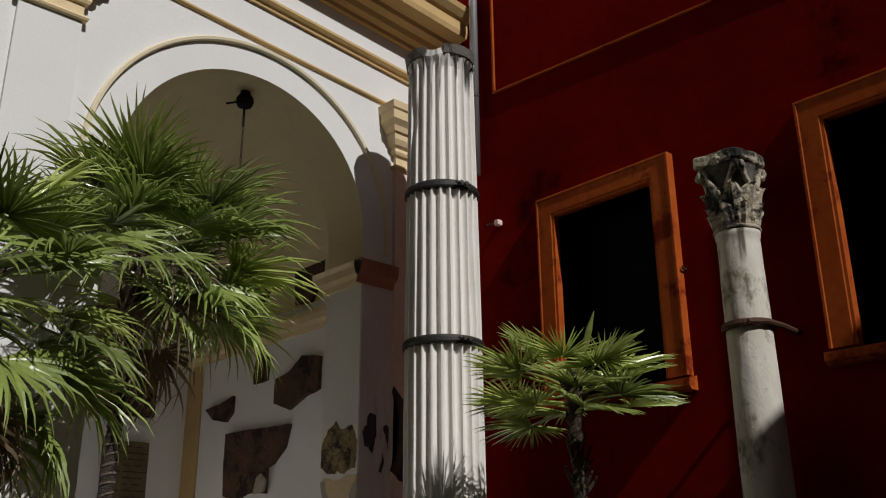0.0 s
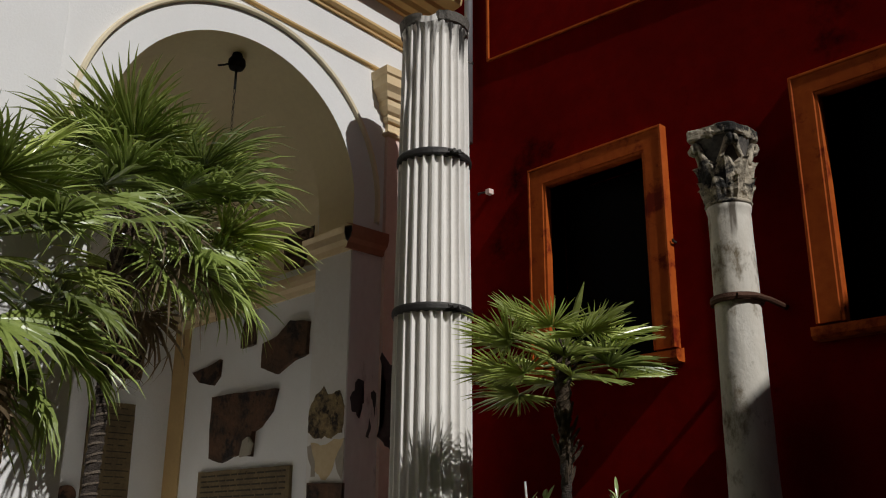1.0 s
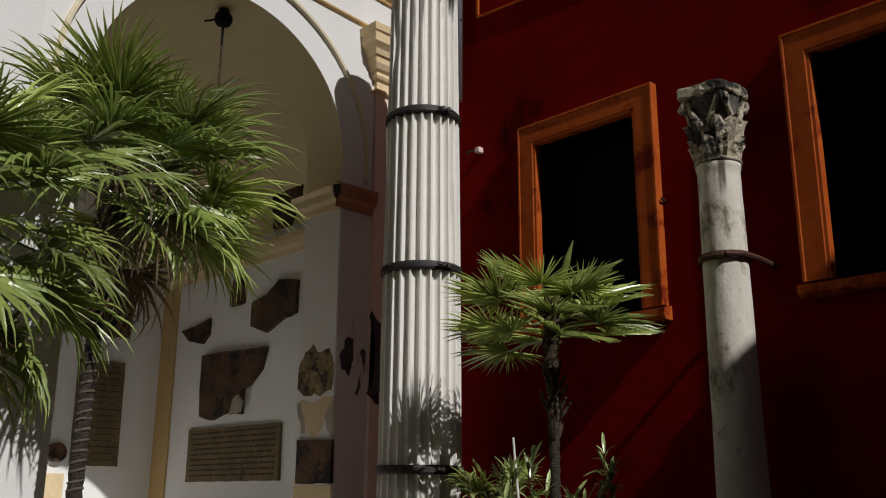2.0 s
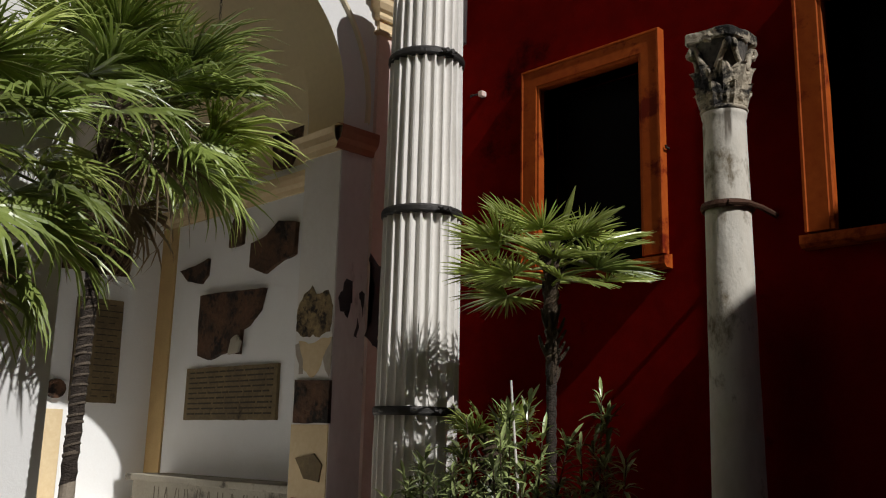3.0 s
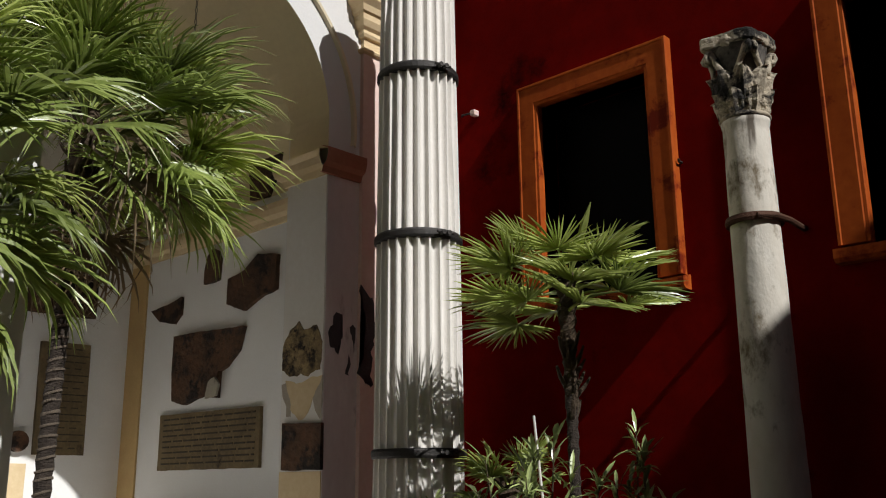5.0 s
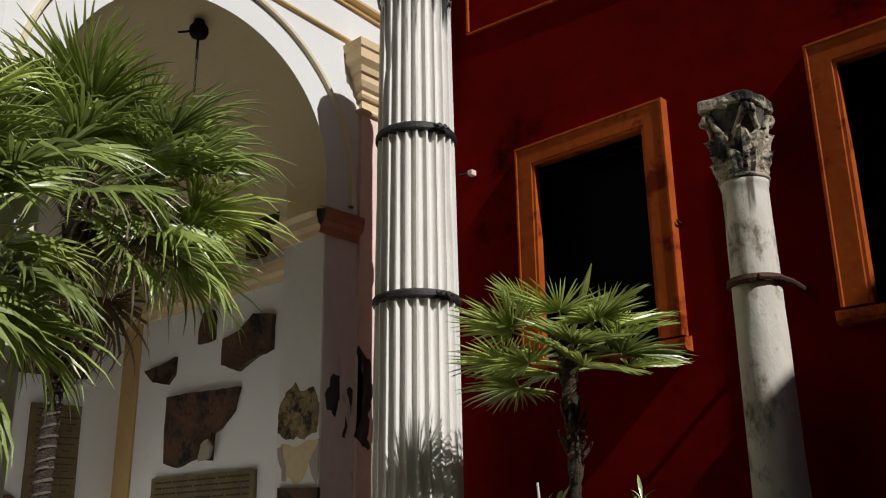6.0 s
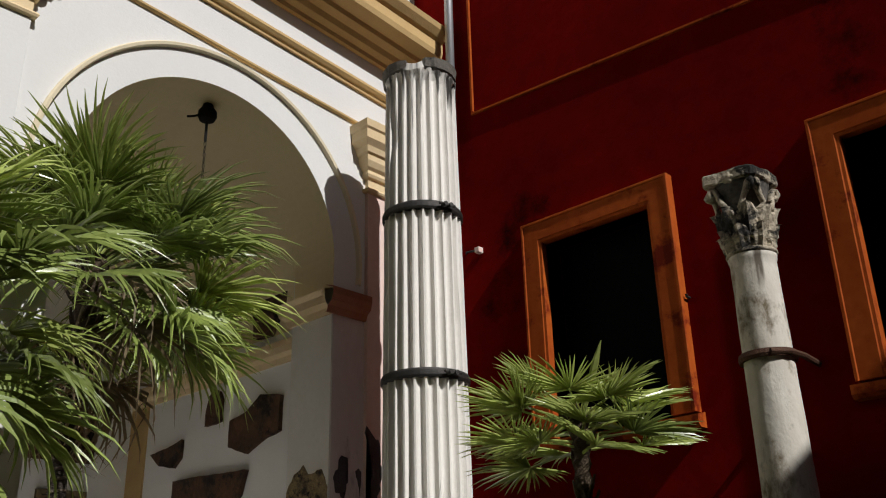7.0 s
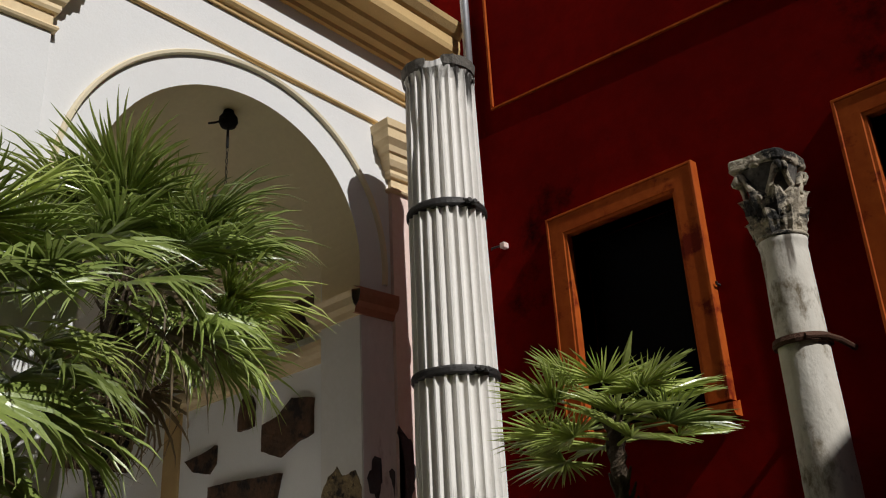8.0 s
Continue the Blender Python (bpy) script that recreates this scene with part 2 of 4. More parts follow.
# porch shell
tagged(part("wall_porch_side", boxed(XB, XI, YW, -0.004, 0, 8.2), PORCH), "shaded white plaster porch wall set with ancient stones", "wall", kind="structure")
tagged(part("wall_porch_back", boxed(XB - 0.4, XB, YL - 0.4, 0, 0, 8.2), PORCH), "white plaster back wall of the porch", "wall", kind="structure")
tagged(part("wall_porch_far_side", boxed(XB, XI, YL - 0.4, YL, 0, 8.2), PORCH), "white plaster porch side wall", "wall", kind="structure")
tagged(part("porch_floor", boxed(XB, XF - 0.002, YL, YW, 0, FLOOR_Z), FLOOR), "pale stone porch floor in full sun", "floor", kind="structure")
tagged(part("porch_threshold", boxed(XF, XF + 0.58, YC - R - 0.3, YC + R - 0.05, 0, FLOOR_Z - 0.004, bevel=0.01), FLOOR), "pale stone threshold slab before the arch", "floor", kind="structure")
# vault
bm = bmesh.new()
RV = YW - YC
prof = arc(YC, 5.0, RV, 0, 180, 40)
prism(bm, [(XI, y, z) for y, z in prof] + [(XI, y, z) for y, z in reversed(arc(YC, 5.0, RV + 0.3, 0, 180, 40))], (XB - XI, 0, 0))
tagged(part("ceiling_vault", bm, VAULT, smooth=False), "ochre plastered barrel vault over the porch", "ceiling", kind="structure")

# ---- facade mouldings ----
RAKE = -0.075         # the courses are not quite level


def course(name, profile, y0, y1, z, material, label, parent=None):
    """A run along the facade; profile: (out, up) points."""
    bm = bmesh.new()
    za, zb = z + RAKE * (y0 + 0.8), z + RAKE * (y1 + 0.8)
    prism(bm, [(XF + o, y0, za + u) for o, u in profile], (0, y1 - y0, zb - za))
    ob = part(name, bm, material, parent)
    return tagged(ob, label, "moulding", kind="structure") if label else ob


ROLL = [(-0.02, 0), (0.02, 0), (0.036, 0.012), (0.04, 0.03), (0.025, 0.045), (-0.02, 0.055)]
BAND = [(-0.02, 0), (0.03, 0.0), (0.035, 0.035), (0.06, 0.045), (0.085, 0.075), (0.085, 0.105), (0.02, 0.125), (-0.02, 0.125)]
CORN = [(-0.02, 0), (0.05, 0), (0.06, 0.05), (0.13, 0.08), (0.16, 0.14), (0.25, 0.17), (0.27, 0.22), (0.44, 0.24), (0.46, 0.30), (0.46, 0.42), (0.50, 0.45), (0.56, 0.52), (0.58, 0.58), (0.0, 0.66), (-0.02, 0.66)]
course("trim", ROLL, -16, -0.95, 6.84, OCHRE, "thin ochre string course over the arch")
course("trim", BAND, -16, -0.004, 7.28, OCHRE, "ochre moulded band along the frieze")
course("trim", CORN, -16, -0.004, 7.76, OCHRE, "deep ochre moulded cornice along the facade")
# raised ring round the arch
bm = bmesh.new()
ra = [[bm.verts.new((XF + o, YC + r * math.cos(radians(-6 + 192 * i / 60)), ZS + r * math.sin(radians(-6 + 192 * i / 60)))) for o, r in ((-0.02, 1.756), (0.03, 1.754), (0.052, 1.738), (0.045, 1.712), (-0.02, 1.700))] for i in range(61)]
for p, q in zip(ra, ra[1:]):
    for i in range(4):
        bm.faces.new((p[i], p[i + 1], q[i + 1], q[i]))
tagged(part("trim", bm, IVORY), "slender raised moulding round the arch", "moulding", kind="structure")


def mitred(bm, profile, y0, y1):
    """A moulding that runs along a pilaster's face and returns along both its sides; profile: (out, up) points."""
    rows = [[bm.verts.new(p) for p in ((-0.01, y0 - o, z), (o + 0.05, y0 - o, z), (o + 0.05, y1 + o, z), (-0.01, y1 + o, z))] for o, z in profile]
    for p, q in zip(rows, rows[1:]):
        for i in range(3):
            bm.faces.new((p[i], p[i + 1], q[i + 1], q[i]))
    bm.faces.new(rows[0])
    bm.faces.new(rows[-1])
    return bm


def pilaster(y0, y1, dz, material):
    """A flat pilaster on the facade with its moulded capital."""
    p = thing("pilaster", pose(XF, y0, 0), "flat facade pilaster with a moulded cream capital", "pilaster", "facade pilasters", "structure")
    w = y1 - y0
    part("shaft", boxed(-0.01, 0.05, 0, w, 0.0, 6.16 + dz, bevel=0.006), material, p)
    part("necking", mitred(bmesh.new(), [(0.0, 6.16 + dz), (0.035, 6.17 + dz), (0.045, 6.19 + dz), (0.035, 6.21 + dz), (0.0, 6.23 + dz), (0.0, 6.33 + dz)], 0, w), CREAM, p)
    part("capital", mitred(bmesh.new(), [(0.0, 6.33 + dz), (0.03, 6.34 + dz), (0.045, 6.37 + dz), (0.04, 6.41 + dz), (0.07, 6.44 + dz), (0.10, 6.50 + dz), (0.105, 6.56 + dz), (0.13, 6.58 + dz), (0.15, 6.64 + dz), (0.20, 6.70 + dz), (0.205, 6.80 + dz), (0.225, 6.82 + dz), (0.235, 6.90 + dz), (0.19, 6.915 + dz), (0.0, 6.93 + dz)], 0, w), CREAM, p)
    return p


# right shaft gets the rose tint that includes red bounce light
pilaster(-0.80, -0.26, -0.10, ROSE)
pilaster(-5.06, -4.50, 0.24, WHITE)

# impost mouldings inside the porch
IMP = [(0, 0), (0.03, 0), (0.05, 0.06), (0.10, 0.10), (0.12, 0.17), (0.12, 0.24), (0.0, 0.28)]


def impost(pts, z):
    """A moulded band at height z along a wall line; it stands out to the right of the way."""
    bm = bmesh.new()
    rows = []
    for i, (x, y) in enumerate(pts):
        p = Vector((x, y))
        d0 = (p - Vector(pts[i - 1])).normalized() if i else (Vector(pts[1]) - p).normalized()
        d1 = (Vector(pts[i + 1]) - p).normalized() if i < len(pts) - 1 else d0
        n0, n1 = Vector((d0.y, -d0.x)), Vector((d1.y, -d1.x))
        n = (n0 + n1) / (1 + n0.dot(n1))
        rows.append([bm.verts.new((x + n.x * o, y + n.y * o, z + u)) for o, u in IMP])
    for p, q in zip(rows, rows[1:]):
        for i in range(len(IMP) - 1):
            bm.faces.new((p[i], p[i + 1], q[i + 1], q[i]))
    return bm


YP = YC + R           # pier face
tagged(part("trim", impost([(XB, YW), (XI, YW), (XI, YP), (XF + 0.006, YP)], 4.62), CREAM), "cream moulded impost along the porch wall", "moulding", kind="structure")
# return on the facade, coloured darker for the shadow it stands in
tagged(part("trim", impost([(XF + 0.006, YP - 0.11), (XF + 0.006, -0.803)], 4.62), RUSSET), "russet return of the impost on the facade, shadow put into its colour", "moulding", kind="structure")
# ochre corner strip of the porch wall
tagged(part("trim", boxed(XB, XB + 0.42, YW - 0.03, YW, FLOOR_Z, 4.62), OCHRE), "ochre painted corner strip in the porch", "moulding", kind="structure")
# pier facing
tagged(part("pier_facing", boxed(XI + 0.02, XF - 0.004, YP - 0.012, YP, 1.76, 4.62), PIER), "worn whitish plaster on the arch pier", "wall", kind="structure")
tagged(part("pier_dado", boxed(XI + 0.02, XF - 0.004, YP - 0.012, YP, FLOOR_Z, 1.756), CREAM), "yellow painted foot of the arch pier", "wall", kind="structure")

tagged(part("pier_haunch", boxed(XI + 0.02, XF - 0.004, YP - 0.006, YP, 4.902, ZS), VAULT), "ochre plaster above the impost", "wall", kind="structure")
# pier front, tinted lilac for the column shadow that falls on it
tagged(part("pier_front", boxed(XF, XF + 0.006, YP, -0.802, 0.0, 4.618), LILAC), "flaking stained plaster on the arch pier front, shadow put into its lilac grey", "wall", kind="structure")

# ---- red wall: raised frame lines, windows, pipe ----
bm = bmesh.new()
prism(bm, [(-2.28, 0, 7.02), (-2.28, -0.03, 7.02), (-2.255, -0.03, 7.03), (-2.255, 0, 7.03)], (0, 0, 5.9))
prism(bm, [(-2.28, 0, 6.99), (-2.28, -0.03, 6.99), (-2.28, -0.03, 7.012), (-2.28, 0, 7.012)], (9, 0, -0.62))
tagged(part("trim", bm, FRAME), "thin raised border of the upper wall panel", "moulding", kind="structure")


def window(i, x0, x1):
    w = thing(f"window_{i}", pose(x0, 0, WZ0), "dark window with a broad orange-red painted surround", "window", "house windows", "structure")
    wd, h = x1 - x0, WZ1 - WZ0
    sill = [(0, 0.04), (-0.10, 0.04), (-0.13, 0.07), (-0.13, 0.14), (0, 0.17)]
    bm = bmesh.new()
    prism(bm, [(-0.03, y, z) for y, z in sill], (wd + 0.06, 0, 0))
    part("window_sill", bm, FRAME, w)
    jam = [(0.0, 0.0), (0.0, -0.090), (0.006, -0.097), (0.024, -0.097), (0.032, -0.088), (0.196, -0.088), (0.205, -0.080), (FR - 0.006, -0.078), (FR, -0.070), (FR, 0.22), (FR - 0.03, 0.22), (FR - 0.03, 0.0)]
    for f in (1, -1):
        bm = bmesh.new()
        o = 0 if f == 1 else wd
        lo = [(o + f * x, y, 0.17) for x, y in jam]
        hi = [(o + f * x, y, h - x) for x, y in jam]
        a, b = [bm.verts.new(p) for p in lo], [bm.verts.new(p) for p in hi]
        bm.faces.new(a)
        bm.faces.new(b)
        for k in range(len(a)):
            bm.faces.new((a[k], a[k - 1], b[k - 1], b[k]))
        part("jamb", bm, FRAME, w)
    bm = bmesh.new()
    a = [bm.verts.new((x, y, h - x)) for x, y in jam]
    b = [bm.verts.new((wd - x, y, h - x)) for x, y in jam]
    bm.faces.new(a)
    bm.faces.new(b)
    for k in range(len(a)):
        bm.faces.new((a[k], a[k - 1], b[k - 1], b[k]))
    part("lintel", bm, FRAME, w)
    part("pane", boxed(FR, wd - FR, 0.23, 0.25, 0.17, h - FR), GLASS, w, "near-black pane with the room's darkness put into its colour")
    # room box behind, coloured near-black to stand for the unlit inside
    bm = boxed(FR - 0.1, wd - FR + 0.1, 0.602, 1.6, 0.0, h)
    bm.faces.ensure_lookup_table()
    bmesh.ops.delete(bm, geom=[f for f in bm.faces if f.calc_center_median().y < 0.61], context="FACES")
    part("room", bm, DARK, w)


# pane colour carries the dark of the room behind it
GLASS = paint("unlit_black_glass", (0.003, 0.003, 0.0035), (0.002, 0.002, 0.002), 0.4, 2.0, 0.02, 8, spec=0.02)
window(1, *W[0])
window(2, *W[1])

pipe = thing("downpipe", pose(-2.50, -0.10, 6.0), "grey zinc downpipe against the red wall", "pipe")
part("tube", tube(bmesh.new(), [(0, 0, 0), (0, 0, 6.5)], 0.05, 14), ZINC, pipe, smooth=True)
for z in (1.0, 3.0):
    part("clip", lathe(bmesh.new(), [(0.056, z), (0.058, z + 0.03)], 14), IRON, pipe)
hook = thing("wall_hook", pose(-2.24, 0, 5.35), "small pale bracket on an iron pin in the red wall", "bracket")
part("pin", tube(bmesh.new(), [(-0.22, 0.02, 0.03), (-0.18, -0.03, 0.03), (-0.02, -0.05, 0.005)], 0.011, 6), IRON, hook)
part("block", boxed(-0.03, 0.03, -0.075, -0.0, -0.03, 0.03, bevel=0.008), ROSE, hook)
for x in (0.035, 2.945):
    pin = thing("shutter_pin", pose(x, 0, 4.25), "small dark iron shutter pin beside the window", "pin", "shutter pins")
    part("spike", tube(bmesh.new(), [(0, 0.02, 0), (0, -0.05, 0), (0.003, -0.055, 0.022)], 0.012, 6), IRON, pin)

# ---- the fluted column ----
CX, CY = -2.026, -1.088
CT = 6.86
FL = 24


def shaft_r(z):
    t = z / CT
    return 0.393 - 0.012 * t - 0.039 * t * t


col = thing("fluted_column", pose(CX, CY, 0), "tall weathered white marble fluted column without a capital", "column")
bm = bmesh.new()
per = 12
segs = FL * per
zs = [0.0] + [0.25 + (CT - 0.45) * i / 40 for i in range(41)] + [CT - 0.15, CT - 0.08, CT - 0.03, CT]
rings = []
for z in zs:
    ring = []
    for i in range(segs):
        a = 2 * math.pi * i / segs
        u = (i % per) / per
        dep = 0.052 * max(0.0, math.sin(math.pi * min(1, max(0, (u - 0.11) / 0.78)))) ** 0.45
        fade = min(1, max(0, (CT - 0.10 - z) / 0.10)) * (1.0 if z > 0.2 else 0)
        r = shaft_r(z) - dep * fade
        r += 0.006 * noise.noise((math.cos(a) * 2, math.sin(a) * 2, z * 1.7)) + (0.012 if z > CT - 0.1 else 0)
        chip = max(0, noise.noise((math.cos(a) * 3 + 7, math.sin(a) * 3, z * 0.9)) - 0.42)
        r -= 0.10 * chip
        dz = 0
        if z > CT - 0.2:
            dz = -0.16 * max(0, noise.noise((math.cos(a) * 1.6 + 3, math.sin(a) * 1.6, 2.0)) + 0.12) * (z - CT + 0.2) / 0.2
        ring.append(bm.verts.new((r * math.cos(a), r * math.sin(a), z + dz)))
    rings.append(ring)
for p, q in zip(rings, rings[1:]):
    for i in range(segs):
        j = (i + 1) % segs
        bm.faces.new((p[i], p[j], q[j], q[i]))
bm.faces.new(rings[-1])
part("shaft", bm, FLUTED, col)
bm = lathe(bmesh.new(), [(0.55, -0.3), (0.55, 0.02), (0.54, 0.04), (0.47, 0.05), (0.49, 0.10), (0.47, 0.15), (0.43, 0.17), (0.42, 0.2)], 40)
part("base", bm, MARBLE, col)
# broken black-crusted lip at the top
for a0, a1 in ((150, 292), (318, 395)):
    bm = bmesh.new()
    row = []
    n = 18
    for i in range(n + 1):
        a = radians(a0 + (a1 - a0) * i / n)
        e = math.sin(math.pi * i / n) ** 0.4
        k = 1 + 0.05 * noise.noise((i * 0.6, 3, a0))
        row.append([bm.verts.new((r * k * math.cos(a), r * k * math.sin(a), z)) for r, z in ((0.335, CT - 0.11), (0.35 + 0.02 * e, CT - 0.08), (0.365 + 0.02 * e, CT + 0.02 * e), (0.33, CT + 0.055 * e * k), (0.22, CT + 0.05 * e), (0.20, CT - 0.05))])
    for p, q in zip(row, row[1:]):
        for i in range(5):
            bm.faces.new((p[i], p[i + 1], q[i + 1], q[i]))
    bm.faces.new(row[0])
    bm.faces.new(row[-1][::-1])
    part("broken_rim", bm, CRUST_SHADE, col, "black-crusted broken rim")


def collar(z, r, parent, a_lug):
    bm = bmesh.new()
    lathe(bm, [(r - 0.03, z - 0.035), (r + 0.012, z - 0.04), (r + 0.022, z - 0.02), (r + 0.022, z + 0.02), (r + 0.012, z + 0.04), (r - 0.03, z + 0.035)], 48)
    c = part("iron_collar", bm, IRON, parent, "dark iron collar")
    bm = bmesh.new()
    for s in (-1, 1):
        d = Vector((math.cos(a_lug), math.sin(a_lug), 0))
        t = Vector((-d.y, d.x, 0)) * 0.03 * s
        tube(bm, [d * r + t + Vector((0, 0, z)), d * (r + 0.075) + t + Vector((0, 0, z))], 0.022, 8)
    part("lug", bm, IRON, c)
    bm = bmesh.new()
    d = Vector((math.cos(a_lug), math.sin(a_lug), 0))
    t = Vector((-d.y, d.x, 0))
    tube(bm, [d * (r + 0.05) + t * 0.085 + Vector((0, 0, z)), d * (r + 0.05) - t * 0.085 + Vector((0, 0, z))], 0.013, 8)
    part("bolt", bm, IRON, c)


for z in (5.30, 3.73, 1.875):
    collar(z, shaft_r(z), col, radians(-12))

# ---- the plain column with its leafy capital ----
PX, PY = 0.82, -0.45
pc = thing("plain_column", pose(PX, PY, 0), "grey stone column with a worn acanthus capital", "column")


def worn(a, z):
    return 1 + 0.02 * noise.noise((math.cos(a) * 2, math.sin(a) * 2, z * 2)) + 0.014 * noise.noise((math.cos(a) * 5, math.sin(a) * 5, z * 5))


part("shaft", lathe(bmesh.new(), [(0.210 - 0.00105 * i, 0.1 + i * 0.105) for i in range(38)] + [(0.172, 4.14), (0.170, 4.20), (0.178, 4.22), (0.181, 4.25), (0.17, 4.27)], 40, worn), GREY, pc, smooth=True)
part("base", lathe(bmesh.new(), [(0.36, -0.3), (0.36, 0.08), (0.30, 0.09), (0.31, 0.16), (0.25, 0.18)], 32), GREY, pc)
cz = 4.28
CAPITAL = paint("worn_capital_marble", (0.56, 0.49, 0.37), (0.24, 0.20, 0.15), 0.85, 5.0, 0.8, 30, stain=(0.018, 0.016, 0.014), stain_at=0.51)


def acanthus(bm, a, z0, h, wide, out, curl, seed):
    """One leaf of stone that climbs the bell from z0, leans out and curls over at its tip; its edge is lobed and chipped."""
    d, t = Vector((math.cos(a), math.sin(a), 0)), Vector((-math.sin(a), math.cos(a), 0))
    front, rear = [], []
    for i in range(12):
        u = i / 11
        r = 0.163 + 0.05 * u + out * u ** 2
        z = cz + z0 + h * (u if u < 0.8 else 0.8 + (u - 0.8) * (1 - 4.5 * curl * (u - 0.8)))
        half = wide * (0.72 + 0.5 * math.sin(math.pi * min(1, u * 1.15)) - 0.75 * max(0, u - 0.65)) * (1 + 0.10 * math.sin(u * 21 + seed))
        f, k = [], []
        for j in range(7):
            v = (j - 3) / 3
            rib = 0.020 * (1 - abs(v)) ** 0.6 + 0.007 * math.cos(v * 11)
            chip = 0.014 * noise.noise((u * 5 + seed, v * 2.5, a))
            p = Vector((0, 0, z)) + d * (r + rib + chip - 0.035 * v * v) + t * (half * v)
            f.append(bm.verts.new(p))
            k.append(bm.verts.new(p - d * 0.036 - Vector((0, 0, 0.012 * u))))
        front.append(f)
        rear.append(k)
    for i in range(11):
        for j in range(6):
            bm.faces.new((front[i][j], front[i][j + 1], front[i + 1][j + 1], front[i + 1][j]))
            bm.faces.new((rear[i][j], rear[i + 1][j], rear[i + 1][j + 1], rear[i][j + 1]))
        for j in (0, 6):
            bm.faces.new((front[i][j], front[i + 1][j], rear[i + 1][j], rear[i][j]))
    for i in (0, 11):
        for j in range(6):
            bm.faces.new((front[i][j], front[i][j + 1], rear[i][j + 1], rear[i][j]))
    return bm


# dark core: deepens the shade in the gaps between the leaves
part("bell", lathe(bmesh.new(), [(0.15, cz), (0.155, cz + 0.12), (0.158, cz + 0.30), (0.17, cz + 0.42), (0.205, cz + 0.53), (0.21, cz + 0.57)], 40, worn), CRUST_SHADE, pc, "bell coloured black for the shade between the leaves", smooth=True)
part("astragal", lathe(bmesh.new(), [(0.16, cz - 0.03), (0.185, cz - 0.022), (0.192, cz - 0.005), (0.18, cz + 0.012), (0.15, cz + 0.015)], 40, worn), CAPITAL, pc, smooth=True)
for k in range(8):
    part("acanthus_leaf", acanthus(bmesh.new(), radians(45 * k + 6), 0.0, 0.215, 0.066, 0.020, 0.8, k * 1.7), CAPITAL, pc)
    part("acanthus_leaf", acanthus(bmesh.new(), radians(45 * k + 28.5), 0.10, 0.29, 0.074, 0.030, 0.8, k * 2.3 + 1), CAPITAL, pc)
for k in range(4):
    a = radians(45 + 90 * k)
    for side in (-1, 1):
        bm = bmesh.new()
        d, t = Vector((math.cos(a), math.sin(a), 0)), Vector((-math.sin(a), math.cos(a), 0)) * side
        pts, rad = [], []
        for i in range(5):
            u = i / 4
            pts.append(d * (0.165 + 0.055 * u) + t * (0.10 - 0.075 * u) + Vector((0, 0, cz + 0.32 + 0.19 * u)))
            rad.append(0.020 + 0.010 * u)
        for i in range(9):
            b = radians(100 - 45 * i)
            q = 0.042 * (1 - i / 11)
            pts.append(d * (0.238 + q * math.cos(b)) + t * 0.022 + Vector((0, 0, cz + 0.485 + q * math.sin(b))))
            rad.append(0.024 - 0.0012 * i)
        tube(bm, pts, rad, 7)
        for v in bm.verts:
            v.co += Vector((noise.noise(v.co * 14), noise.noise(v.co * 14 + Vector((5, 0, 0))), noise.noise(v.co * 14 + Vector((0, 7, 0))))) * 0.010
        part("volute", bm, CAPITAL, pc, smooth=True)
for k in range(4):
    bm = bmesh.new()
    bmesh.ops.create_icosphere(bm, subdivisions=3, radius=0.048)
    for v in bm.verts:
        b = math.atan2(v.co.z, v.co.y)
        v.co *= 0.8 + 0.3 * abs(math.cos(2.5 * b)) + 0.15 * noise.noise(v.co * 30)
        v.co.x *= 0.6
    bmesh.ops.transform(bm, matrix=pose(0, 0, cz + 0.585, 0, 0, 90 * k) @ pose(0.205, 0, 0), verts=bm.verts)
    part("rosette", bm, CAPITAL, pc, smooth=True)
# abacus with hollow sides and a broken corner
bm = bmesh.new()
ab = []
for k in range(4):
    a0 = 45 + 90 * k
    cr = 0.295 if k != 3 else 0.26
    ab.append((cr * math.cos(radians(a0 - 5)), cr * math.sin(radians(a0 - 5))))
    ab.append((cr * math.cos(radians(a0 + 5)), cr * math.sin(radians(a0 + 5))))
    for q in (22, 45, 68):
        rr = 0.215 + 0.02 * abs(q - 45) / 23
        ab.append((rr * math.cos(radians(a0 + q)), rr * math.sin(radians(a0 + q))))
prism(bm, [(x, y, cz + 0.56) for x, y in ab], (0, 0, 0.09))
bmesh.ops.bevel(bm, geom=list(bm.edges), offset=0.012, segments=1, affect="EDGES")
for v in bm.verts:
    v.co += Vector((noise.noise(v.co * 6), noise.noise(v.co * 6 + Vector((3, 0, 0))), noise.noise(v.co * 5 + Vector((0, 5, 0))))) * 0.02
part("abacus", bm, CAPITAL, pc)
# iron strap tying it back to the wall
bm = bmesh.new()
rr = 0.192
lathe(bm, [(rr - 0.02, 3.45), (rr + 0.012, 3.445), (rr + 0.02, 3.47), (rr + 0.012, 3.505), (rr - 0.02, 3.50)], 36)
strap = part("iron_strap", bm, RUST, pc, "rusted iron strap")
bm = bmesh.new()
tube(bm, [(0.10, -0.18, 3.475), (0.20, -0.07, 3.475), (0.215, 0.12, 3.475), (0.19, 0.44, 3.475)], 0.024, 8)
part("tie_bar", bm, RUST, strap)

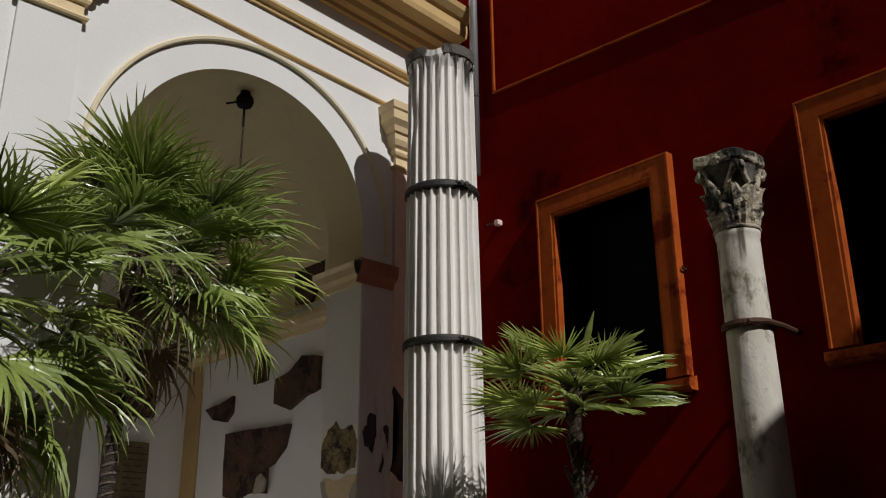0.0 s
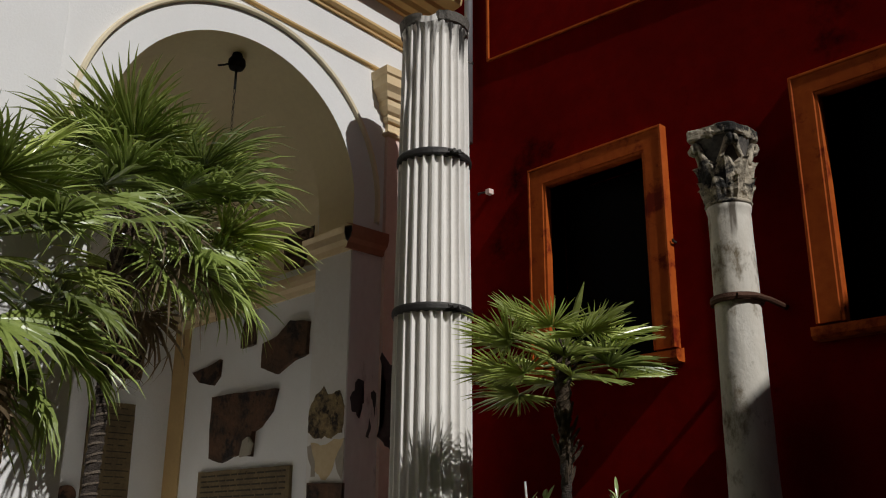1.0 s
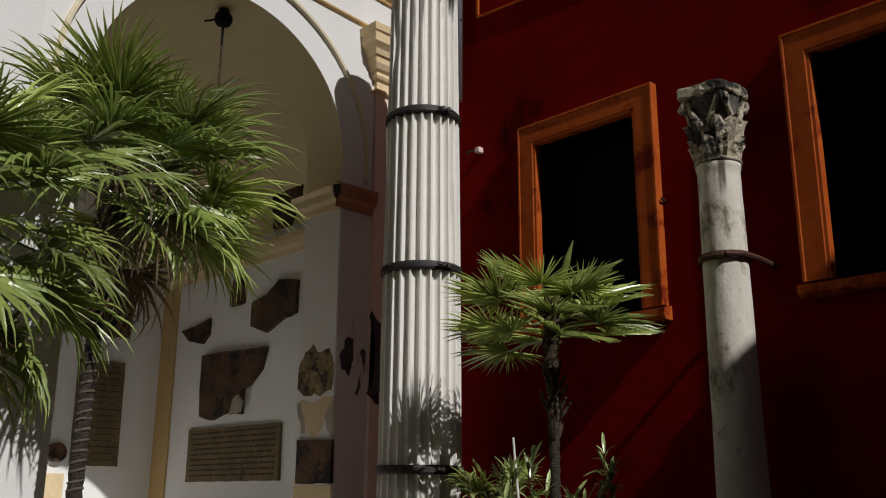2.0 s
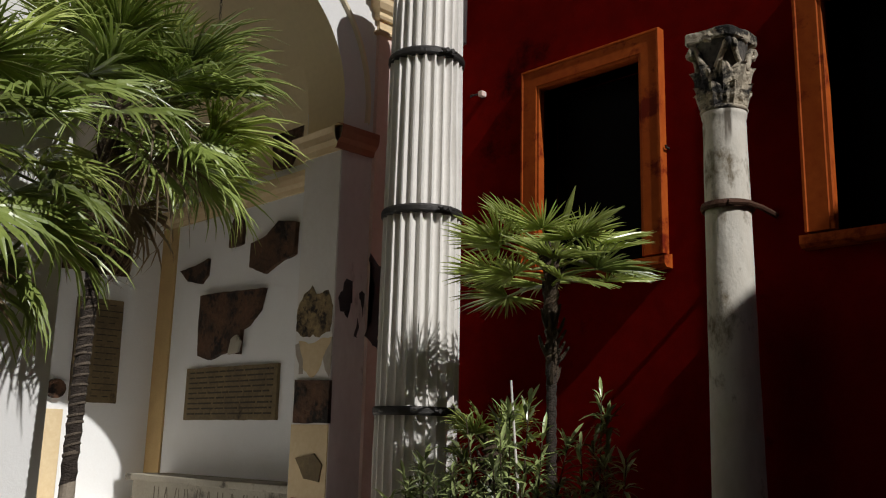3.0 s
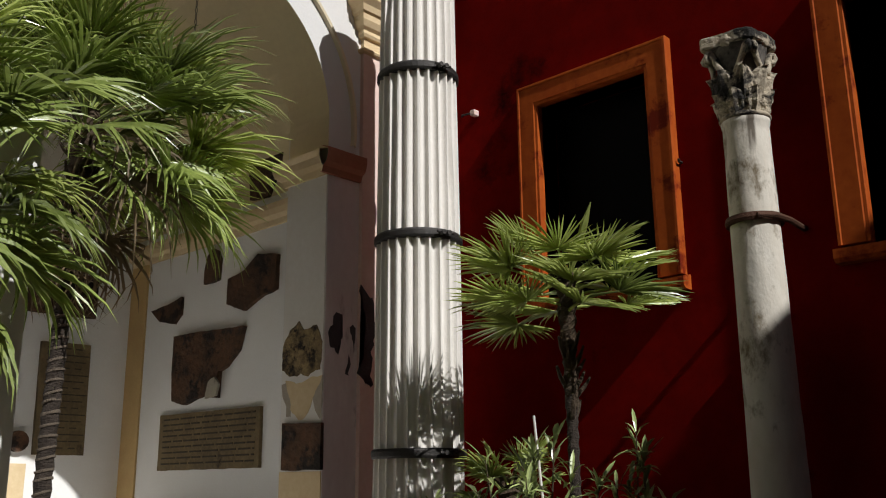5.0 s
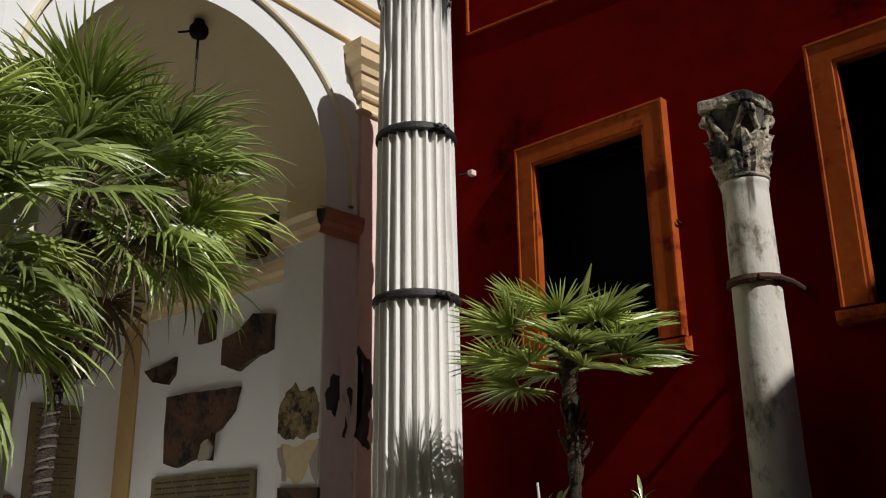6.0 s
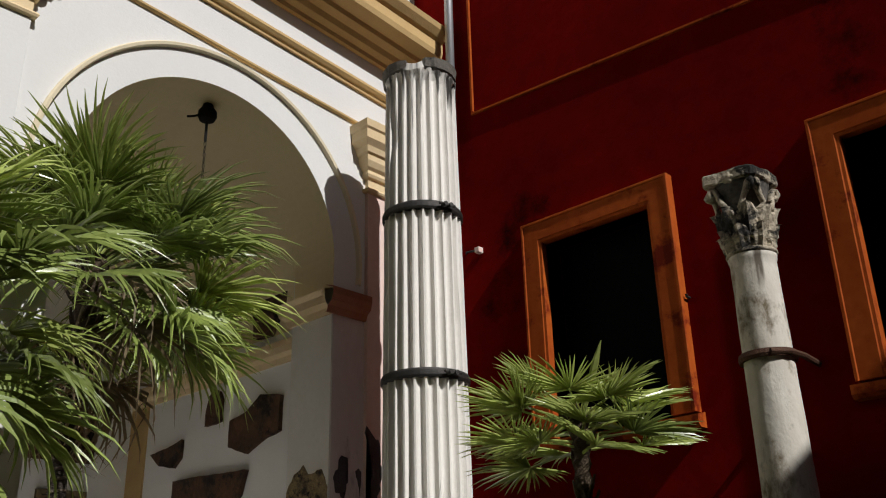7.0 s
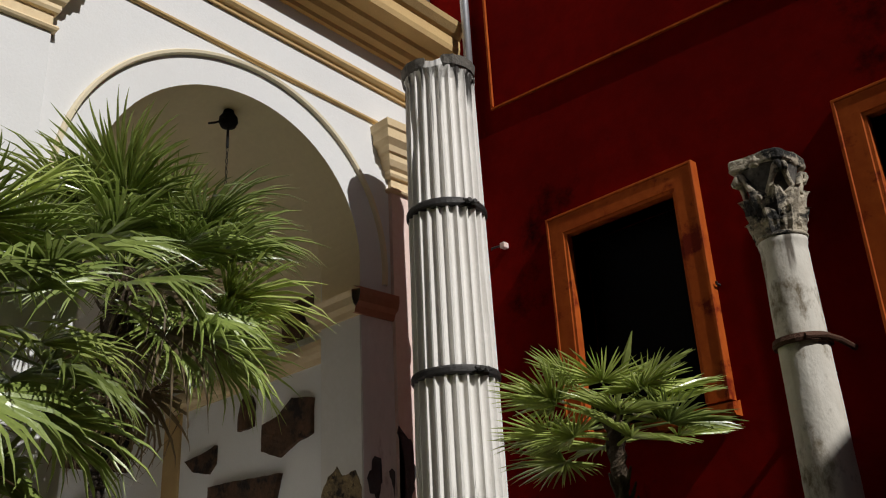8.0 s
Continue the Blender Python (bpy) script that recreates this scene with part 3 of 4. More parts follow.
# ---- stones set in the porch wall ----
def slab(name, pts, y, depth, material, label, bars=None, wall="y", wear=0.012):
    """A stone of the given outline (along, up), standing out of the wall; on the side wall along = x, on the back wall along = y."""
    t = thing(name, pose(0, 0, 0), label, "stone", "stones in the porch wall")
    bm = bmesh.new()
    fine = []
    for i in range(len(pts)):
        p, q = Vector(pts[i]), Vector(pts[(i + 1) % len(pts)])
        n = max(1, int((q - p).length / 0.045))
        fine += [p.lerp(q, k / n) for k in range(n)]
    fine = [p + Vector((noise.noise((p.x * 5, p.y * 5, 1)), noise.noise((p.x * 5, p.y * 5, 4)))) * wear + Vector((noise.noise((p.x * 17, p.y * 17, 2)), noise.noise((p.x * 17, p.y * 17, 6)))) * wear * 0.5 for p in fine]
    if wall == "y":
        prism(bm, [(p.x, y + 0.004, p.y) for p in fine], (0, -depth, 0))
    else:
        prism(bm, [(y - 0.004, p.x, p.y) for p in fine], (depth, 0, 0))
    caps = [f for f in bm.faces if len(f.verts) > 4]
    bmesh.ops.triangulate(bm, faces=caps)
    part("stone", bm, material, t)
    for x0, x1, z0, z1 in bars or ():
        b = boxed(x0, x1, y - depth - 0.004, y - depth + 0.004, z0, z1) if wall == "y" else boxed(y + depth - 0.004, y + depth + 0.004, x0, x1, z0, z1)
        part("line", b, CUT, t)
    return t


rng = random.Random(4)
lines = []
for k in range(9):
    z = 1.90 + 0.068 * k
    x = -7.18
    while x < -5.25:
        w = rng.uniform(0.12, 0.34)
        lines.append((x, min(x + w, -5.22), z, z + 0.020))
        x += w + rng.uniform(0.03, 0.06)
slab("inscribed_tablet", [(-7.28, 1.83), (-5.14, 1.83), (-5.14, 2.51), (-7.28, 2.52)], YW, 0.05, TABLET, "large brown inscribed tablet with rows of worn lettering", lines, wear=0.006)
slab("relief_fragment", [(-7.01, 2.69), (-6.75, 2.62), (-6.35, 2.70), (-6.02, 2.66), (-6.0, 2.98), (-5.85, 3.02), (-5.62, 3.20), (-5.52, 3.47), (-6.2, 3.50), (-7.04, 3.52), (-7.05, 3.1)], YW, 0.07, STONE, "broken dark brown relief panel in the white wall")
slab("carved_fragment", [(-5.90, 3.78), (-5.55, 3.66), (-5.2, 3.79), (-4.93, 3.83), (-4.92, 4.25), (-5.3, 4.32), (-5.55, 4.16), (-5.9, 4.10)], YW, 0.06, STONE, "dark carved stone fragment with an uneven outline")
slab("round_headed_stone", [(-6.45, 4.11), (-6.12, 4.13), (-6.11, 4.40), (-6.18, 4.52), (-6.28, 4.56), (-6.38, 4.48), (-6.44, 4.32)], YW, 0.05, STONE, "small dark round-headed stone in the wall")
slab("wedge_fragment", [(-7.70, 3.93), (-7.45, 3.76), (-7.10, 3.69), (-6.96, 3.80), (-6.95, 4.03), (-7.2, 3.98)], YW, 0.05, STONE, "dark wedge-shaped stone fragment")
slab("small_head_fragment", [(-6.2, 2.66), (-5.98, 2.68), (-5.93, 2.80), (-6.02, 2.92), (-6.15, 2.86)], YW - 0.071, 0.03, BENCH, "small pale carved chip beside the relief", wear=0.02)
slab("upper_relief", [(-5.5, 5.02), (-5.15, 5.0), (-4.9, 5.35), (-4.75, 5.9), (-5.2, 5.95), (-5.55, 5.5)], YW, 0.06, STONE, "dark stained carving above the impost")
slab("upper_carving", [(-6.9, 5.15), (-6.3, 5.2), (-5.9, 5.55), (-6.4, 5.65), (-6.9, 5.5)], YW, 0.06, STONE, "dark carved stone above the impost")
# on the back wall
lines = [(y, y + 0.09 + 0.05 * ((k * 7 + q * 3) % 3), 2.12 + 0.085 * k, 2.134 + 0.085 * k) for k in range(16) for q, y in enumerate((-1.60, -1.38, -1.22))]
slab("tall_tablet", [(-1.66, 2.04), (-1.0, 2.04), (-1.02, 3.48), (-1.68, 3.47)], XB, 0.06, TABLET, "tall dark inscribed tablet on the back wall", lines, wall="x", wear=0.005)
slab("upper_tablet", [(-1.95, 3.84), (-0.98, 3.84), (-0.98, 4.42), (-1.95, 4.42)], XB, 0.06, STONE, "dark stone panel high on the back wall", wall="x")
slab("round_boss", [(-1.86 + 0.13 * math.cos(radians(a)), 2.2 + 0.13 * math.sin(radians(a))) for a in range(0, 360, 24)], XB, 0.08, STONE, "small round dark stone boss", wall="x", wear=0.0)
# on the pier
PALEDAMP = paint("pale_damp_plaster", (0.50, 0.44, 0.37), (0.36, 0.31, 0.25), 0.92, 4.0, 0.3, 20)
PF = YP - 0.012
slab("pier_tablet", [(-3.72, 1.77), (-3.13, 1.77), (-3.13, 2.19), (-3.72, 2.21)], PF, 0.035, STONE, "square brown stone in the arch pier")
slab("leaf_shaped_stone", [(-3.66, 1.42), (-3.5, 1.22), (-3.25, 1.19), (-3.22, 1.36), (-3.35, 1.47)], PF, 0.02, TABLET, "brown leaf-shaped stone in the yellow pier")
slab("painted_tile", [(-3.69, 0.78), (-3.15, 0.76), (-3.16, 1.0), (-3.69, 1.02)], PF, 0.025, BRICK, "red painted square with a pale centre on the pier")
slab("tile_centre", [(-3.57, 0.82), (-3.38, 0.82), (-3.38, 0.96), (-3.57, 0.97)], PF - 0.025, 0.006, CREAM, "pale worn centre of the painted square")
MOTTLE = paint("mottled_old_masonry", (0.46, 0.34, 0.17), (0.07, 0.05, 0.035), 0.92, 7.0, 0.9, 26, stain=(0.035, 0.028, 0.024), stain_at=0.50, mix=0.9)
slab("masonry_patch", [(-3.77, 2.98), (-3.78, 2.72), (-3.66, 2.64), (-3.52, 2.70), (-3.38, 2.63), (-3.19, 2.68), (-3.17, 2.95), (-3.25, 3.12), (-3.42, 3.10), (-3.52, 3.20), (-3.66, 3.12)], PF, 0.008, MOTTLE, "brown weathered patch of old masonry", wear=0.05)
slab("grey_patch", [(-3.77, 2.58), (-3.70, 2.30), (-3.62, 2.26), (-3.64, 2.48), (-3.58, 2.60)], PF, 0.006, PALEDAMP, "greyish scraped plaster beside the yellow patch", wear=0.05)
slab("grey_patch", [(-3.32, 2.58), (-3.28, 2.32), (-3.18, 2.24), (-3.17, 2.62)], PF, 0.006, PALEDAMP, "greyish scraped plaster beside the yellow patch", wear=0.05)
slab("ochre_patch", [(-3.7, 2.6), (-3.62, 2.35), (-3.45, 2.22), (-3.3, 2.4), (-3.18, 2.62)], PF, 0.007, CREAM, "pale yellow patch of flaked plaster", wear=0.05)

# flaked and damp-blackened plaster beside the pier, and a yellow panel at the back
FLAKE = paint("damp_black_plaster", (0.05, 0.045, 0.05), (0.10, 0.085, 0.09), 0.9, 6.0, 0.5, 40)
for pts, x0 in (([(-1.17, 2.95), (-1.02, 2.82), (-0.99, 3.05), (-1.0, 3.22), (-1.15, 3.18)], XF + 0.006), ([(-0.90, 3.05), (-0.86, 2.92), (-0.83, 3.1), (-0.87, 3.2)], XF + 0.006), ([(-0.79, 2.65), (-0.66, 2.5), (-0.61, 3.1), (-0.63, 3.45), (-0.78, 3.55), (-0.74, 3.1)], XF + 0.05), ([(-0.95, 2.72), (-0.91, 2.6), (-0.88, 2.74), (-0.92, 2.84)], XF + 0.006)):
    slab("flaked_patch", pts, x0, 0.008, FLAKE, "blackened damp patch on the flaking pilaster", wall="x", wear=0.09)
slab("yellow_panel", [(-2.25, FLOOR_Z), (-1.72, FLOOR_Z), (-1.72, 1.93), (-2.25, 1.93)], XB, 0.03, CREAM, "yellow painted panel low on the back wall", wall="x", wear=0.004)

# ---- bench ----
bench = thing("stone_bench", pose(0, 0, FLOOR_Z), "old grey stone bench with large cut letters along its face", "bench")
B0, B1, BY = -7.55, -3.86, -1.0
part("seat", boxed(B0 - 0.06, B1, BY - 0.085, YW - 0.002, 0.36, 0.44, bevel=0.012), BENCH, bench)
part("front", boxed(B0, B1, BY, YW - 0.002, 0.0, 0.36, bevel=0.006), BENCH, bench)


def stroke(x0, z0, x1, z1, w=0.02):
    bm = bmesh.new()
    d = Vector((x1 - x0, 0, z1 - z0))
    n = Vector((-d.z, 0, d.x)).normalized() * w / 2
    p = [Vector((x0, BY + 0.003, z0)) + n, Vector((x1, BY + 0.003, z1)) + n, Vector((x1, BY + 0.003, z1)) - n, Vector((x0, BY + 0.003, z0)) - n]
    prism(bm, p, (0, -0.006, 0))
    return bm


for k in range(12):
    x = -6.95 + 0.25 * k
    part("letter_bar", stroke(x, 0.07, x + (0.05 if k % 3 else 0.0), 0.30, 0.016), WORNCUT, bench)
    part("letter_bar", stroke(x + 0.11, 0.07, x + 0.11 - (0.05 if k % 2 else 0.0), 0.30, 0.012), WORNCUT, bench)

# ---- hanging lamp under the vault ----
lamp = thing("hanging_lamp", pose(-3.52, -2.57, 6.55), "dark iron ceiling rose with a hanging rod and chain", "lamp")
part("rose", lathe(bmesh.new(), [(0.03, -0.16), (0.075, -0.145), (0.095, -0.10), (0.09, -0.05), (0.06, -0.01), (0.05, 0.03)], 20), SOOT, lamp)
part("stem", tube(bmesh.new(), [(0, 0, 0.0), (0, 0, 0.06)], 0.03, 8), SOOT, lamp)
part("rod", tube(bmesh.new(), [(0, 0, -0.15), (0, 0, -0.38)], 0.014, 8), SOOT, lamp)
part("arm", tube(bmesh.new(), [(0, -0.06, -0.10), (-0.02, -0.13, -0.14), (-0.03, -0.20, -0.17)], 0.012, 6), SOOT, lamp)
for k in range(8):
    bm = bmesh.new()
    tube(bm, [(0.012 * math.cos(a), 0.0, -0.41 - 0.06 * k + 0.03 * math.sin(a)) if k % 2 else (0, 0.012 * math.cos(a), -0.41 - 0.06 * k + 0.03 * math.sin(a)) for a in [2 * math.pi * i / 8 for i in range(9)]], 0.004, 5)
    part("chain_link", bm, SOOT, lamp)

# ---- porch step: brick edge ----
step = thing("porch_step", pose(0, 0, 0), "red brick edging along the porch floor", "step", kind="structure")
bk = boxed(0, 0.11, 0, 0.235, 0, 0.06, bevel=0.006)
bmesh.ops.recalc_face_normals(bk, faces=bk.faces)
bme = bpy.data.meshes.new("brick")
bk.to_mesh(bme)
bk.free()
bme.materials.append(BRICK)
for c in range(4):
    for k in range(11):
        ob = new("brick", bme)
        ob.parent = step
        ob.matrix_basis = pose(XF + 0.582, -4.06 + 0.245 * k + (0.12 if c % 2 else 0) - 0.06, FLOOR_Z - 0.07 - 0.07 * c)

# ---- palms ----
def fan_mesh(name, seed, radius, blades, spread, droop, petiole, material, fold=0.18):
    """A fan leaf: a petiole that leaves the origin along +y and a pleated fan of narrow blades."""
    r = random.Random(seed)
    bm = bmesh.new()
    tube(bm, [(0, 0, 0), (0, petiole * 0.5, 0.04 * petiole), (0, petiole, 0)], [0.014, 0.011, 0.008], 5)
    for b in range(blades):
        u = b / (blades - 1) * 2 - 1
        a = radians(u * spread + r.uniform(-3, 3))
        ln = radius * (1 - 0.22 * abs(u) ** 2) * r.uniform(0.82, 1.07)
        twist = r.uniform(-0.6, 0.6)
        wd = 0.0118 * radius / 0.6 * r.uniform(0.8, 1.15)
        d = Vector((math.sin(a), math.cos(a), 0))
        s = Vector((d.y, -d.x, 0))
        bend = droop * r.uniform(0.4, 1.5)
        cup = fold * abs(u)
        rows = []
        for t, w in ((0.03, 0.35), (0.30, 1.0), (0.62, 0.85), (0.84, 0.45), (1.0, 0.06)):
            base = Vector((0, petiole, 0)) + d * ln * t * (1 - 0.15 * bend * t * t)
            base.z += ln * (cup * t - bend * max(0, t - 0.35) ** 2 * 1.3) + r.uniform(-0.006, 0.006)
            side = s * math.cos(twist * t) + Vector((0, 0, math.sin(twist * t)))
            up = side.cross(d)
            up = up if up.z > 0 else -up
            rows.append((bm.verts.new(base - side * wd * w - up * 0.009 * w), bm.verts.new(base + up * 0.009 * w), bm.verts.new(base + side * wd * w - up * 0.009 * w)))
        for p, q in zip(rows, rows[1:]):
            bm.faces.new((p[0], p[1], q[1], q[0]))
            bm.faces.new((p[1], p[2], q[2], q[1]))
    me = bpy.data.meshes.new(name)
    bm.to_mesh(me)
    bm.free()
    me.materials.append(material)
    return me


def palm(x, y, height, trunk_r, crown_r, leaves, label, seed, lean=(0, 0), skirt=8, lift=(-35, 80), base_z=0.0, fibre_from=0.72, young=0.3, stiff=1.0, face=None, scars=0, bare=None):
    r = random.Random(seed)
    p = thing("palm_tree", pose(x, y, base_z), label, "palm tree", "fan palms")
    top = Vector((lean[0], lean[1], height))
    pts = [Vector((lean[0] * t * t, lean[1] * t * t, height * t)) for t in [i / 60 for i in range(61)]]

    def trunk_bm(i0, i1, rad, ring):
        bm = bmesh.new()
        rows = []
        for i in range(i0, i1 + 1):
            row = []
            for k in range(14):
                a = 2 * math.pi * k / 14
                q = rad(i / 60) * (1 + ring * (1 if (i + (k > 6)) % 2 else -1) + 0.05 * noise.noise((math.cos(a) * 2 + seed, math.sin(a) * 2, i * 0.6)))
                row.append(bm.verts.new(pts[i] + Vector((q * math.cos(a), q * math.sin(a), 0.02 * math.sin(a + 1)))))
            rows.append(row)
        for u, v in zip(rows, rows[1:]):
            for k in range(14):
                j = (k + 1) % 14
                bm.faces.new((u[k], u[j], v[j], v[k]))
        bm.faces.new(rows[-1])
        bm.faces.new(rows[0][::-1])
        return bm

    f = int(60 * fibre_from)
    c = int(60 * 0.30)
    part("trunk", trunk_bm(0, c, lambda t: trunk_r * (1.35 - 1.1 * t), 0.015), PALE, p, "smooth grey trunk foot")
    part("ringed_trunk", trunk_bm(c, f, lambda t: trunk_r * (1.05 - 0.1 * t), 0.09), BARK, p, "ringed bark with old leaf scars")
    part("fibre_sheath", trunk_bm(f, 60, lambda t: trunk_r * (1.0 + 0.7 * (t - fibre_from) / (1 - fibre_from)), 0.16), FIBRE, p, "dark fibrous sheath")
    # pale scars of fallen leaves
    sm = bpy.data.meshes.new("leaf_scar")
    bm = lathe(bmesh.new(), [(0.97, -0.010), (1.06, -0.007), (1.06, 0.006), (0.97, 0.009)], 14)
    bm.to_mesh(sm)
    bm.free()
    sm.materials.append(SCARRED)
    for k in range(scars):
        i = c + 3 + int((f - c - 6) * k / max(1, scars - 1))
        ob = new("leaf_scar", sm)
        ob.parent = p
        q = trunk_r * (1.06 - 0.1 * i / 60) * 1.06
        ob.matrix_basis = Matrix.Translation(pts[i]) @ pose(0, 0, r.uniform(-0.01, 0.01), r.uniform(4, 16), r.uniform(-16, -4), 0) @ Matrix.Diagonal((q, q, 1, 1))
    # stubs of cut leaf stalks
    bm = bmesh.new()
    tube(bm, [(0, 0, 0), (0, trunk_r * 0.9, 0.09), (0, trunk_r * 1.3, 0.17)], [0.022, 0.016, 0.008], 5)
    stub = bpy.data.meshes.new("stalk_stub")
    bm.to_mesh(stub)
    bm.free()
    stub.materials.append(FIBRE)
    for k in range(40):
        q = pts[int(r.uniform(fibre_from - 0.06, 0.99) * 60)]
        a = r.uniform(0, 360)
        ob = new("stalk_stub", stub)
        ob.parent = p
        ob.matrix_basis = Matrix.Translation(q) @ pose(0, 0, 0, r.uniform(-25, 20), 0, a) @ pose(0, trunk_r * 0.8, 0)
    big = [fan_mesh("leaf", seed * 10 + k, crown_r * 0.50 * (0.95 + 0.03 * k), 36, 126 - 5 * k, (0.16 + 0.13 * min(k, 3)) * stiff, crown_r * 0.48, LEAF if k not in (1, 5) else LEAF_LIGHT, (0.12, 0.20, 0.32, 0.16, 0.42, 0.34)[k]) for k in range(6)]
    dry = [fan_mesh("dry_leaf", seed * 10 + 7 + k, crown_r * 0.46, 22, 95, 1.0, crown_r * 0.40, LEAF_DRY) for k in range(2)]
    for k in range(leaves):
        u = (k + 0.5) / leaves
        el = lift[1] + (lift[0] - lift[1]) * u ** 0.8 + r.uniform(-8, 8)
        az = k * 137.5 + r.uniform(-14, 14)
        if face is not None:
            el += 16 * u * (1 + math.sin(radians(az - face))) - 6 * u
        # young sets the share of leaves in the lighter, sunlit-looking green
        me = big[r.choice((1, 5))] if r.random() < young * (1 - 0.6 * u) else big[0 if u < 0.25 else (r.choice((2, 4)) if u < 0.6 else r.choice((3, 4)))]
        if u > 0.35 and r.random() < 0.05:
            me = dry[0]
        s = r.uniform(0.85, 1.1) * (0.8 + 0.2 * min(1, u * 3))
        roll = r.uniform(-22, 22)
        if bare and u > 0.3 and -math.sin(radians(az)) * bare[0] + math.cos(radians(az)) * bare[1] > 0.35:
            continue
        ob = new("leaf", me)
        ob.parent = p
        ob.matrix_basis = Matrix.Translation(top - Vector((0, 0, 0.28 * u))) @ pose(0, 0, 0, 0, 0, az) @ pose(0, 0, 0, el, roll, 0) @ Matrix.Diagonal((s, s, s, 1))
    for k in range(skirt):
        az = k * 360 / skirt + r.uniform(-20, 20)
        ob = new("dry_leaf", dry[k % 2])
        ob.parent = p
        ob.matrix_basis = Matrix.Translation(top - Vector((0, 0, 0.35))) @ pose(0, 0, 0, 0, 0, az) @ pose(0, 0, 0, r.uniform(-80, -58), r.uniform(-20, 20), 0)
    return p


palm(-2.37, -4.15, 4.18, 0.055, 1.40, 60, "tall fan palm with a full green crown and ringed trunk", 3, lean=(0.04, 0.07), skirt=4, lift=(-46, 74), young=0.55, stiff=0.9, face=-20, scars=22, bare=(-0.45, -1.0))
palm(-0.62, -5.72, 3.15, 0.06, 1.12, 30, "fan palm with hanging dry leaves under its crown", 5, skirt=5, lift=(-60, 72), young=0.3, stiff=1.0)
palm(-0.32, -1.25, 3.13, 0.042, 0.92, 21, "young slender fan palm beside the fluted column", 8, skirt=0, lift=(-6, 40), young=1.4, stiff=0.35)
young = bpy.data.objects["palm_tree.002"]
bm = tube(bmesh.new(), [(0.02, 0, 3.10), (0.14, -0.02, 3.34), (0.21, -0.03, 3.50), (0.27, -0.03, 3.64)], [0.012, 0.030, 0.026, 0.004], 6)
part("spear_leaf", bm, LEAF_LIGHT, young, "pale unopened spear leaf")
palm(-0.75, -1.45, 1.62, 0.05, 0.55, 9, "small fan palm among the shrubs", 11, skirt=0, lift=(10, 80))
palm(-2.2, -3.80, 0.62, 0.05, 0.65, 14, "low fan palm in front of the porch", 13, skirt=0, lift=(0, 80))


